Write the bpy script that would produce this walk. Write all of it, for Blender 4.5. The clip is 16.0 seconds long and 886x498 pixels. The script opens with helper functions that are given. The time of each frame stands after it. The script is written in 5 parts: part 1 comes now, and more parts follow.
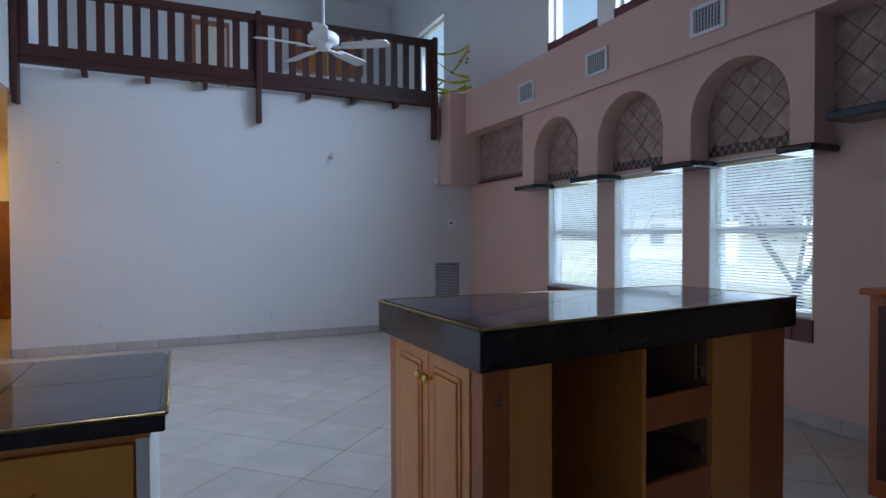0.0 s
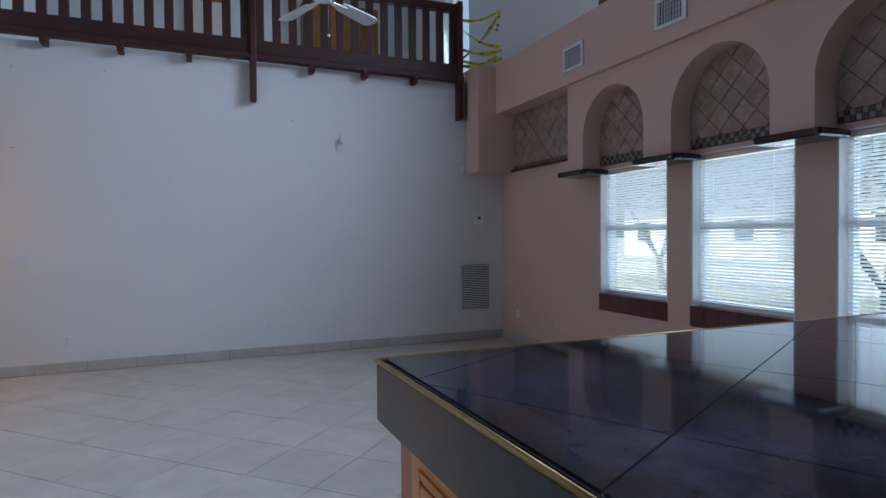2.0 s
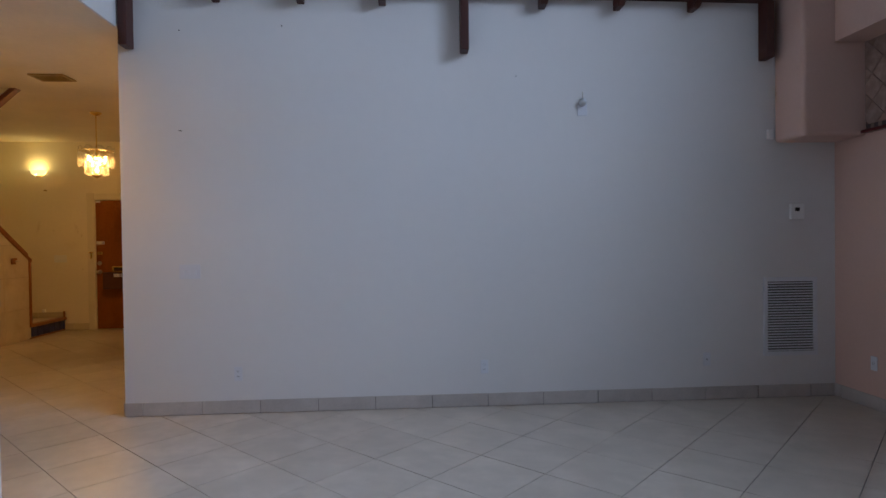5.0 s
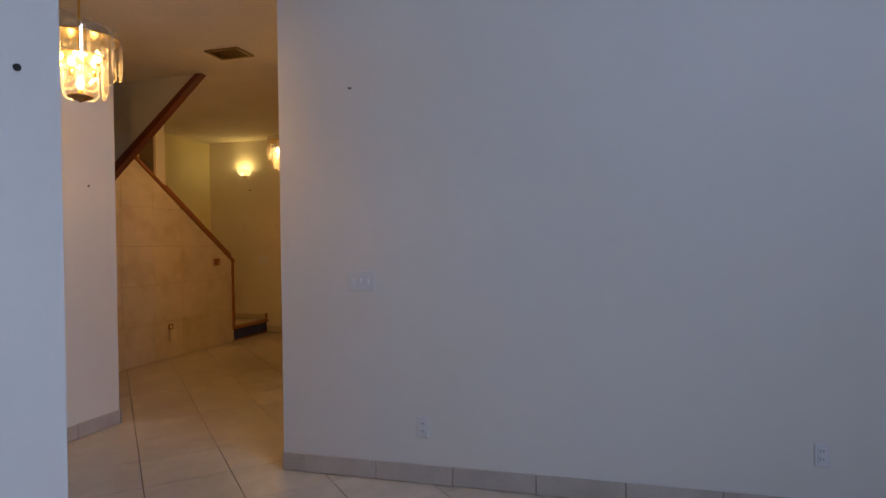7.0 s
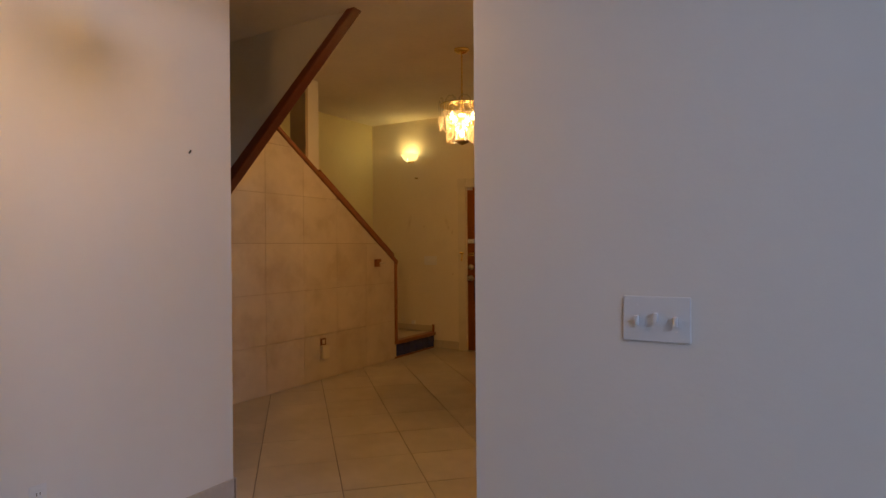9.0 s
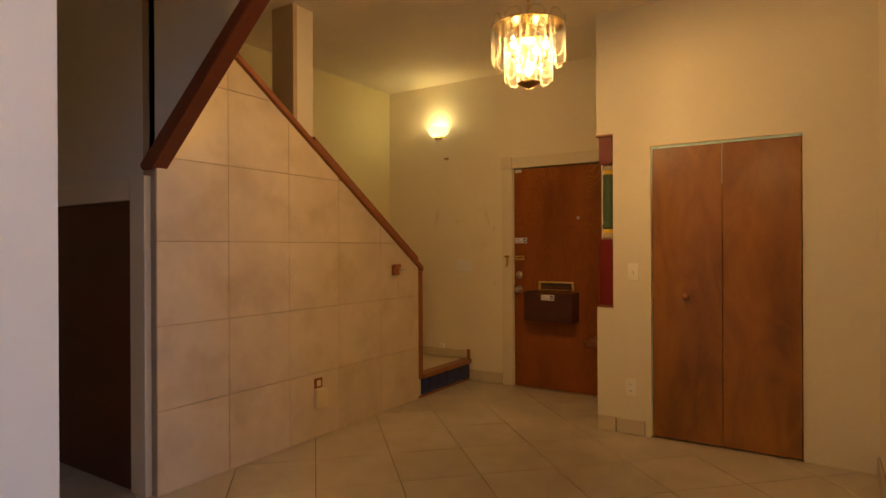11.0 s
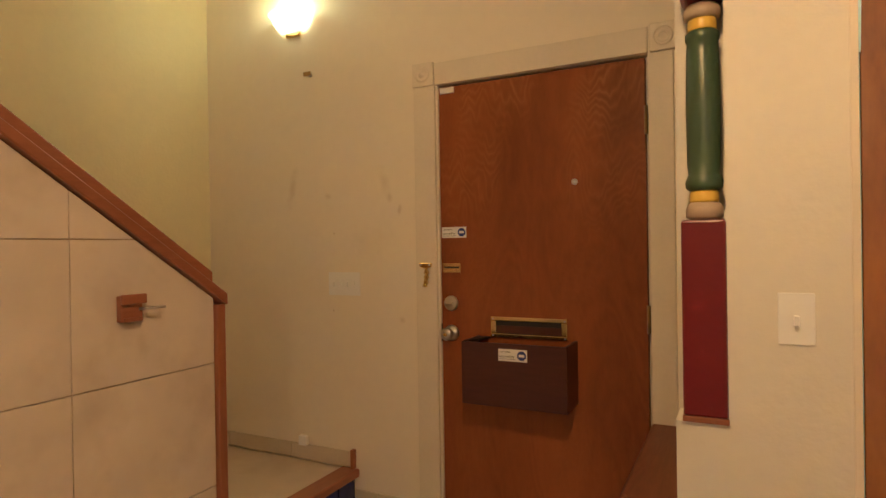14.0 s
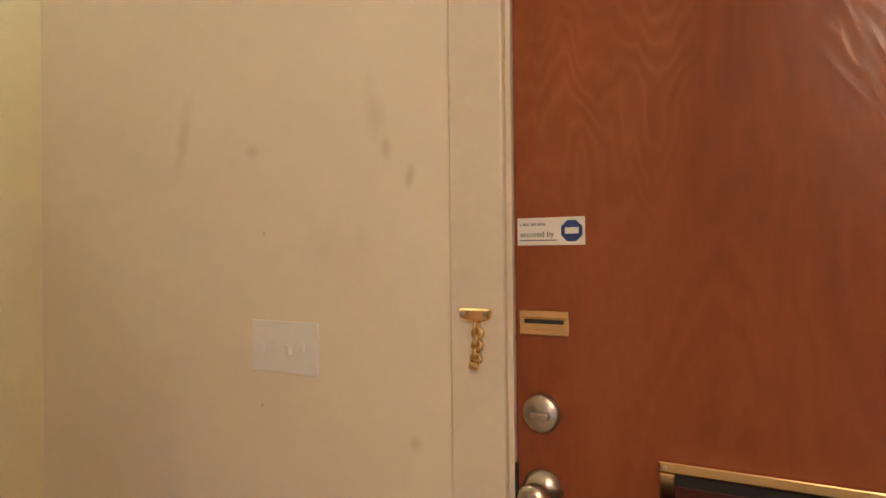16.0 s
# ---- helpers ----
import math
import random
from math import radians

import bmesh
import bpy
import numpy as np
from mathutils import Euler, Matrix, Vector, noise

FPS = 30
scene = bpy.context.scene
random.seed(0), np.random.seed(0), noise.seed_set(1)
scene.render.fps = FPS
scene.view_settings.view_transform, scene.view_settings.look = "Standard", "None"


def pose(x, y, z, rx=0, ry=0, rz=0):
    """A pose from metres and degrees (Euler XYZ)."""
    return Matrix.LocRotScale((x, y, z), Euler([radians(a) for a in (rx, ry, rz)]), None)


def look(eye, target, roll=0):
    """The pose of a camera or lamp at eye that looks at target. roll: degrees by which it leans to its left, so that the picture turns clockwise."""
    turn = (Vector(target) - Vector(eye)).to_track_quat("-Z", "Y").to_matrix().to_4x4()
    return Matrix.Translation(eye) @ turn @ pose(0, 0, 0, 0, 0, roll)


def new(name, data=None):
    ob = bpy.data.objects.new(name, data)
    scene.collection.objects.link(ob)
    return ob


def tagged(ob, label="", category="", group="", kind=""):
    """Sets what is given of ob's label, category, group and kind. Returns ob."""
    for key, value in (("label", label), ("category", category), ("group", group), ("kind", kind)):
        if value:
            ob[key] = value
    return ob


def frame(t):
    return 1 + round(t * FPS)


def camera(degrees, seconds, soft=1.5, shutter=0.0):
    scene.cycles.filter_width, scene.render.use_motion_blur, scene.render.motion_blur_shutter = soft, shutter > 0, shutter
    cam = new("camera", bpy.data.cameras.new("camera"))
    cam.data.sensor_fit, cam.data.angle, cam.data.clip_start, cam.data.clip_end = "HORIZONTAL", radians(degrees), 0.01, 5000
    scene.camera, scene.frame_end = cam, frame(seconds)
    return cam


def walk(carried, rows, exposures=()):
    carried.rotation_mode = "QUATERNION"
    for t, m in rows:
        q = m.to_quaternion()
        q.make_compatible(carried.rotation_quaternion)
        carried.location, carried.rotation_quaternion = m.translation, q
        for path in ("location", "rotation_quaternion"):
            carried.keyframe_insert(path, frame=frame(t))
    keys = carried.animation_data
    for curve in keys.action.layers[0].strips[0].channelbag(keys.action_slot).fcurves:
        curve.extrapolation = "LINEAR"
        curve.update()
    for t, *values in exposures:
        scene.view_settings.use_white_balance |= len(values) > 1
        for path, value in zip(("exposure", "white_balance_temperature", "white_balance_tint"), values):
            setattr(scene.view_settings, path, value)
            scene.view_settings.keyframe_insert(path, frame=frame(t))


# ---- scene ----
cam = camera(74.0, 16.0)
PATH = [
    (0, (1.68, -7.902, 1.334), (2.505, -6.081, 1.294), -0.2),
    (0.5, (1.806, -7.715, 1.322), (2.632, -5.895, 1.28), -0.4),
    (1, (1.905, -7.444, 1.329), (2.727, -5.621, 1.287), -0.4),
    (1.5, (2.007, -7.132, 1.307), (2.817, -5.304, 1.262), -0.4),
    (2, (2.097, -6.774, 1.327), (2.859, -4.926, 1.281), -0.5),
    (2.5, (2.118, -6.426, 1.324), (2.818, -4.553, 1.283), -0.6),
    (3, (2.175, -6.082, 1.315), (2.802, -4.183, 1.277), -0.6),
    (3.5, (2.198, -5.76, 1.316), (2.705, -3.826, 1.283), -0.7),
    (4, (2.166, -5.399, 1.327), (2.542, -3.435, 1.294), -0.6),
    (4.2, (2.197, -5.267, 1.33), (2.518, -3.293, 1.297), -0.6),
    (6.3, (2.075, -3.598, 1.298), (1.785, -1.619, 1.275), -1.1),
    (6.5, (2.03, -3.453, 1.291), (1.655, -1.489, 1.27), -1.1),
    (7, (1.84, -3.074, 1.31), (1.306, -1.147, 1.295), -0.8),
    (7.5, (1.623, -2.676, 1.298), (0.934, -0.798, 1.285), -0.8),
    (8, (1.368, -2.281, 1.293), (0.51, -0.475, 1.285), -0.4),
    (8.5, (1.077, -1.869, 1.296), (0.123, -0.111, 1.291), -0.6),
    (9, (0.804, -1.520, 1.294), (-0.225, 0.193, 1.287), -0.4),
    (9.5, (0.514, -1.172, 1.285), (-0.568, 0.508, 1.279), -0.5),
    (9.7, (0.400, -1.046, 1.285), (-0.690, 0.630, 1.282), -0.2),
    (11.8, (-0.645, 0.551, 1.295), (-1.697, 2.252, 1.291), -0.6),
    (12, (-0.731, 0.721, 1.295), (-1.765, 2.433, 1.288), -0.6),
    (12.5, (-0.938, 1.145, 1.289), (-1.912, 2.892, 1.282), -0.7),
    (13, (-1.117, 1.617, 1.291), (-2.046, 3.388, 1.283), -0.8),
    (13.5, (-1.312, 2.061, 1.295), (-2.217, 3.845, 1.286), -0.9),
    (14, (-1.485, 2.488, 1.298), (-2.377, 4.277, 1.29), -0.9),
    (14.5, (-1.649, 2.885, 1.309), (-2.544, 4.673, 1.303), -1.2),
    (15, (-1.87, 3.237, 1.319), (-2.762, 5.027, 1.319), -1.3),
    (15.5, (-2.087, 3.598, 1.315), (-2.977, 5.389, 1.319), -1.2),
    (16, (-2.329, 3.895, 1.328), (-3.24, 5.675, 1.337), -0.6),
]
EXPOSURE = [(0, 0.58, 5900, 7), (1.0, 0.53, 5950, 7), (3.0, 0.38, 6150, 8), (4.2, 0.38, 6250, 9), (7.0, 0.06, 6280, 12), (9.7, 0.16, 6200, 12), (11.8, 1.05, 5650, 10), (12.5, 1.18, 5400, 10), (13.5, 1.30, 5000, 11), (14, 1.37, 4620, 13), (14.5, 1.50, 4430, 14), (15, 1.83, 4220, 14), (16, 1.99, 3960, 14)]
walk(cam, [(t, look(eye, target, roll)) for t, eye, target, roll in PATH], EXPOSURE)

# ---------- world, sun, large lights ----------
world = bpy.data.worlds.new("sky")
scene.world = world
world.use_nodes = True
_wn = world.node_tree.nodes
_sky = _wn.new("ShaderNodeTexSky")
_sky.sky_type = 'NISHITA'
_sky.sun_disc = False
_sky.dust_density = 4.0
_sky.air_density = 1.4
_sky.sun_elevation = radians(48)
_sky.sun_rotation = radians(285)
world.node_tree.links.new(_sky.outputs[0], _wn["Background"].inputs[0])
_wn["Background"].inputs[1].default_value = 0.15


def lamp(name, kind, loc, energy, color, size=0.1, target=None, size_y=None):
    d = bpy.data.lights.new(name, kind)
    d.energy, d.color = energy, color
    ob = new(name, d)
    ob.matrix_world = look(loc, target) if target else pose(*loc)
    if kind == 'AREA':
        d.shape, d.size, d.size_y, d.spread = 'RECTANGLE', size, size_y or size, radians(115)
    elif kind == 'SUN':
        d.angle = radians(0.6)
    else:
        d.shadow_soft_size = size
    return ob


# the sun stands high on the far side of the house: it lights the yard and the fronts across the street
lamp("sun", 'SUN', (-30, -8, 42), 5.0, (1.0, 0.95, 0.88), target=(8, 2, 0))
DAY = (0.61, 0.74, 1.0)
WINDOW_POWER, CLERESTORY_POWER, WARM_POWER = 6.0, 31.0, 27.0

# ---------- helpers ----------


def bm_box(x0, x1, y0, y1, z0, z1, bevel=0.0, seg=2):
    bm = bmesh.new()
    bmesh.ops.create_cube(bm, size=1.0)
    for v in bm.verts:
        v.co = Vector((x0 + (v.co.x + .5) * (x1 - x0), y0 + (v.co.y + .5) * (y1 - y0), z0 + (v.co.z + .5) * (z1 - z0)))
    if bevel:
        bmesh.ops.bevel(bm, geom=bm.edges[:], offset=bevel, segments=seg, affect='EDGES', profile=0.5)
    return bm


def bm_join(*bms):
    out = bmesh.new()
    for b in bms:
        tmp = bpy.data.meshes.new("tmp")
        b.to_mesh(tmp)
        b.free()
        out.from_mesh(tmp)
        bpy.data.meshes.remove(tmp)
    return out


def bm_prism(poly, axis, a, b, bevel=0.0):
    """A polygon given in the two other axes (in xyz order), drawn out along axis from a to b."""
    def at(p, q):
        if axis == 'x':
            return (q, p[0], p[1])
        if axis == 'y':
            return (p[0], q, p[1])
        return (p[0], p[1], q)
    bm = bmesh.new()
    lo = [bm.verts.new(at(p, a)) for p in poly]
    hi = [bm.verts.new(at(p, b)) for p in poly]
    n = len(poly)
    bm.faces.new(lo)
    bm.faces.new(hi)
    for i in range(n):
        bm.faces.new((lo[i], lo[(i + 1) % n], hi[(i + 1) % n], hi[i]))
    bmesh.ops.recalc_face_normals(bm, faces=bm.faces[:])
    if bevel:
        bmesh.ops.bevel(bm, geom=bm.edges[:], offset=bevel, segments=1, affect='EDGES')
    return bm


def bm_lathe(profile, seg=24, at=(0, 0, 0), axis='z'):
    """profile: rows of radius and height."""
    bm = bmesh.new()
    rings = []
    for r, h in profile:
        ring = []
        for i in range(seg):
            a = 2 * math.pi * i / seg
            p = (max(r, 1e-4) * math.cos(a), max(r, 1e-4) * math.sin(a), h)
            if axis == 'x':
                p = (p[2], p[0], p[1])
            elif axis == 'y':
                p = (p[0], p[2], p[1])
            ring.append(bm.verts.new((p[0] + at[0], p[1] + at[1], p[2] + at[2])))
        rings.append(ring)
    for a, b in zip(rings, rings[1:]):
        for i in range(seg):
            bm.faces.new((a[i], a[(i + 1) % seg], b[(i + 1) % seg], b[i]))
    bm.faces.new(rings[0])
    bm.faces.new(rings[-1])
    bmesh.ops.recalc_face_normals(bm, faces=bm.faces[:])
    for f in bm.faces:
        f.smooth = len(f.verts) == 4
    return bm


def bm_rod(a, b, r, seg=10):
    a, b = Vector(a), Vector(b)
    bm = bmesh.new()
    bmesh.ops.create_cone(bm, cap_ends=True, segments=seg, radius1=r, radius2=r, depth=(b - a).length)
    q = (b - a).to_track_quat('Z', 'Y').to_matrix().to_4x4()
    bm.transform(Matrix.Translation((a + b) / 2) @ q)
    for f in bm.faces:
        f.smooth = len(f.verts) == 4
    return bm


def bm_rows(y_cuts, z_cuts, holes, x0, x1):
    """A wall across x, with rectangular holes (y0, y1, z0, z1) that go through it."""
    bms = []
    ys = sorted(set(y_cuts) | {v for h in holes for v in h[:2]})
    zs = sorted(set(z_cuts) | {v for h in holes for v in h[2:]})
    for ya, yb in zip(ys, ys[1:]):
        run = None
        for za, zb in zip(zs, zs[1:]):
            cy, cz = (ya + yb) / 2, (za + zb) / 2
            open_here = any(h[0] < cy < h[1] and h[2] < cz < h[3] for h in holes)
            if open_here:
                if run:
                    bms.append(bm_box(x0, x1, ya, yb, *run))
                run = None
            else:
                run = (run[0], zb) if run else (za, zb)
        if run:
            bms.append(bm_box(x0, x1, ya, yb, *run))
    return bm_join(*bms)


def place_of(ob):
    p = Vector((0, 0, 0))
    while ob is not None:
        p += ob.location
        ob = ob.parent
    return p


def link(name, bm, material, parent=None, smooth=False):
    me = bpy.data.meshes.new(name)
    if parent is not None:
        bm.transform(Matrix.Translation(-place_of(parent)))
    bm.to_mesh(me)
    bm.free()
    me.materials.append(material)
    if smooth:
        for p in me.polygons:
            p.use_smooth = True
    ob = new(name, me)
    ob.parent = parent
    return ob


def part(name, bm, material, parent, label="", smooth=False):
    ob = link(name, bm, material, parent, smooth)
    return tagged(ob, label) if label else ob


def setting(name, bm, material, label, category=""):
    return tagged(link(name, bm, material), label, category or name.split("_")[0], kind="structure")


def thing(name, label, category, loc=(0, 0, 0), group="", kind=""):
    ob = new(name)
    ob.location = loc
    ob.empty_display_size = 0.05
    return tagged(ob, label, category, group, kind)


def single(name, bm, material, label, category, group="", smooth=False):
    return tagged(link(name, bm, material, None, smooth), label, category, group)


def piece(name, mesh, parent, at):
    ob = new(name, mesh)
    ob.parent = parent
    ob.matrix_basis = at
    return ob


def mesh_of(name, bm, material):
    me = bpy.data.meshes.new(name)
    bm.to_mesh(me)
    bm.free()
    me.materials.append(material)
    return me


def clip(poly, inside):
    """Cuts a convex polygon by the half-planes (a, b, c): a*x + b*y <= c."""
    for a, b, c in inside:
        out = []
        for p, q in zip(poly, poly[1:] + poly[:1]):
            dp, dq = a * p[0] + b * p[1] - c, a * q[0] + b * q[1] - c
            if dp <= 0:
                out.append(p)
            if dp * dq < 0:
                t = dp / (dp - dq)
                out.append((p[0] + t * (q[0] - p[0]), p[1] + t * (q[1] - p[1])))
        poly = out
        if len(poly) < 3:
            return []
    return poly


def big_enough(poly, least=0.0004):
    s = sum(p[0] * q[1] - q[0] * p[1] for p, q in zip(poly, poly[1:] + poly[:1]))
    return abs(s) / 2 > least


def shrink(poly, d):
    cx, cy = sum(p[0] for p in poly) / len(poly), sum(p[1] for p in poly) / len(poly)
    out = []
    for x, y in poly:
        r = math.hypot(x - cx, y - cy)
        out.append((x + (cx - x) * d / r, y + (cy - y) * d / r))
    return out


# ---------- materials ----------


def mat(name, col, rough=0.6, metal=0.0, vary=0.06, scale=3.0, fine=60.0, bump=0.05, bump_scale=None, spec=0.5,
        rand=0.0, stretch=(1, 1, 1), second=None, second_scale=2.0, second_lo=0.5, second_hi=0.7, second_detail=7.0, coat=0.0, gloss_vary=0.1):
    m = bpy.data.materials.new(name)
    m.use_nodes = True
    n, l = m.node_tree.nodes, m.node_tree.links
    p = n["Principled BSDF"]
    p.inputs["Metallic"].default_value = metal
    p.inputs["Specular IOR Level"].default_value = spec
    p.inputs["Coat Weight"].default_value = coat
    p.inputs["Coat Roughness"].default_value = 0.15
    tc = n.new("ShaderNodeTexCoord")
    mp = n.new("ShaderNodeMapping")
    mp.inputs["Scale"].default_value = stretch
    geo = n.new("ShaderNodeNewGeometry")
    l.new(geo.outputs["Position"], mp.inputs["Vector"])
    n1 = n.new("ShaderNodeTexNoise")
    n1.inputs["Scale"].default_value, n1.inputs["Detail"].default_value = scale, 2.5
    n2 = n.new("ShaderNodeTexNoise")
    n2.inputs["Scale"].default_value, n2.inputs["Detail"].default_value = fine, 1.5
    for q in (n1, n2):
        l.new(mp.outputs[0], q.inputs["Vector"])
    add = n.new("ShaderNodeMath")
    add.operation = 'MULTIPLY_ADD'
    l.new(n2.outputs["Fac"], add.inputs[0])
    add.inputs[1].default_value = 0.4
    l.new(n1.outputs["Fac"], add.inputs[2])
    ramp = n.new("ShaderNodeMapRange")
    ramp.inputs["From Min"].default_value, ramp.inputs["From Max"].default_value = 0.4, 1.0
    ramp.inputs["To Min"].default_value, ramp.inputs["To Max"].default_value = 1 - vary, 1 + vary
    l.new(add.outputs[0], ramp.inputs["Value"])
    value = ramp.outputs[0]
    if rand:
        oi = n.new("ShaderNodeObjectInfo")
        rr = n.new("ShaderNodeMapRange")
        rr.inputs["To Min"].default_value, rr.inputs["To Max"].default_value = 1 - rand, 1 + rand
        l.new(oi.outputs["Random"], rr.inputs["Value"])
        mu = n.new("ShaderNodeMath")
        mu.operation = 'MULTIPLY'
        l.new(value, mu.inputs[0])
        l.new(rr.outputs[0], mu.inputs[1])
        value = mu.outputs[0]
    hsv = n.new("ShaderNodeHueSaturation")
    hsv.inputs["Color"].default_value = (*col, 1)
    if second:
        n3 = n.new("ShaderNodeTexNoise")
        n3.inputs["Scale"].default_value, n3.inputs["Detail"].default_value, n3.inputs["Roughness"].default_value = second_scale, second_detail, 0.6
        l.new(mp.outputs[0], n3.inputs["Vector"])
        r3 = n.new("ShaderNodeMapRange")
        r3.inputs["From Min"].default_value, r3.inputs["From Max"].default_value = second_lo, second_hi
        l.new(n3.outputs["Fac"], r3.inputs["Value"])
        mix = n.new("ShaderNodeMix")
        mix.data_type = 'RGBA'
        l.new(r3.outputs[0], mix.inputs["Factor"])
        mix.inputs[6].default_value, mix.inputs[7].default_value = (*col, 1), (*second, 1)
        l.new(mix.outputs[2], hsv.inputs["Color"])
    l.new(value, hsv.inputs["Value"])
    l.new(hsv.outputs[0], p.inputs["Base Color"])
    rg = n.new("ShaderNodeMapRange")
    rg.inputs["From Min"].default_value, rg.inputs["From Max"].default_value = 0.3, 0.7
    rg.inputs["To Min"].default_value, rg.inputs["To Max"].default_value = max(rough - gloss_vary, 0.02 if rough < 0.275 else 0.29), min(rough + gloss_vary, 0.26 if rough < 0.275 else 1.0)
    l.new(n1.outputs["Fac"], rg.inputs["Value"])
    l.new(rg.outputs[0], p.inputs["Roughness"])
    if bump:
        nb = n.new("ShaderNodeTexNoise")
        nb.inputs["Scale"].default_value, nb.inputs["Detail"].default_value = bump_scale or fine, 2.0
        l.new(mp.outputs[0], nb.inputs["Vector"])
        b = n.new("ShaderNodeBump")
        b.inputs["Strength"].default_value, b.inputs["Distance"].default_value = bump, 0.01
        l.new(nb.outputs["Fac"], b.inputs["Height"])
        l.new(b.outputs[0], p.inputs["Normal"])
    return m


def wood(name, dark, light, rough=0.35, along='z', scale=6.0, coat=0.15, figure=0.5, rand=0.05, grain=0.45, broad_scale=2.2, long=0.14, rings=26.0, span=0.35):
    """Varnished wood, its grain along one axis, with broad cathedral figure."""
    m = bpy.data.materials.new(name)
    m.use_nodes = True
    n, l = m.node_tree.nodes, m.node_tree.links
    p = n["Principled BSDF"]
    geo = n.new("ShaderNodeNewGeometry")
    mp = n.new("ShaderNodeMapping")
    k = long
    mp.inputs["Scale"].default_value = {'x': (k, 1, 1), 'y': (1, k, 1), 'z': (1, 1, k)}[along]
    l.new(geo.outputs["Position"], mp.inputs["Vector"])
    big = n.new("ShaderNodeTexNoise")
    big.inputs["Scale"].default_value, big.inputs["Detail"].default_value, big.inputs["Distortion"].default_value = scale, 3.0, 0.6
    l.new(mp.outputs[0], big.inputs["Vector"])
    ring = n.new("ShaderNodeMath")
    ring.operation = 'MULTIPLY'
    ring.inputs[1].default_value = rings
    l.new(big.outputs["Fac"], ring.inputs[0])
    saw = n.new("ShaderNodeMath")
    saw.operation = 'PINGPONG'
    saw.inputs[1].default_value = 1.0
    l.new(ring.outputs[0], saw.inputs[0])
    fine = n.new("ShaderNodeTexNoise")
    fine.inputs["Scale"].default_value, fine.inputs["Detail"].default_value = 90.0, 4.0
    l.new(mp.outputs[0], fine.inputs["Vector"])
    mx = n.new("ShaderNodeMath")
    mx.operation = 'MULTIPLY_ADD'
    l.new(saw.outputs[0], mx.inputs[0])
    mx.inputs[1].default_value = 0.26 * figure
    fs = n.new("ShaderNodeMath")
    fs.operation = 'MULTIPLY_ADD'
    fs.inputs[1].default_value, fs.inputs[2].default_value = grain, 0.5 - grain / 2
    l.new(fine.outputs["Fac"], fs.inputs[0])
    l.new(fs.outputs[0], mx.inputs[2])
    broad = n.new("ShaderNodeTexNoise")
    broad.inputs["Scale"].default_value, broad.inputs["Detail"].default_value = broad_scale, 3.0
    l.new(mp.outputs[0], broad.inputs["Vector"])
    tot = n.new("ShaderNodeMath")
    tot.operation = 'MULTIPLY_ADD'
    l.new(broad.outputs["Fac"], tot.inputs[0])
    tot.inputs[1].default_value = 0.9
    l.new(mx.outputs[0], tot.inputs[2])
    rg = n.new("ShaderNodeMapRange")
    rg.inputs["From Min"].default_value, rg.inputs["From Max"].default_value = 1 - span, 1 + span
    l.new(tot.outputs[0], rg.inputs["Value"])
    mix = n.new("ShaderNodeMix")
    mix.data_type = 'RGBA'
    l.new(rg.outputs[0], mix.inputs["Factor"])
    mix.inputs[6].default_value, mix.inputs[7].default_value = (*dark, 1), (*light, 1)
    oi = n.new("ShaderNodeObjectInfo")
    rr = n.new("ShaderNodeMapRange")
    rr.inputs["To Min"].default_value, rr.inputs["To Max"].default_value = 1 - rand, 1 + rand
    l.new(oi.outputs["Random"], rr.inputs["Value"])
    hsv = n.new("ShaderNodeHueSaturation")
    l.new(mix.outputs[2], hsv.inputs["Color"])
    l.new(rr.outputs[0], hsv.inputs["Value"])
    l.new(hsv.outputs[0], p.inputs["Base Color"])
    p.inputs["Roughness"].default_value = rough
    p.inputs["Coat Weight"].default_value = coat
    p.inputs["Coat Roughness"].default_value = 0.2
    b = n.new("ShaderNodeBump")
    b.inputs["Strength"].default_value, b.inputs["Distance"].default_value = 0.12, 0.004
    l.new(fine.outputs["Fac"], b.inputs["Height"])
    l.new(b.outputs[0], p.inputs["Normal"])
    return m


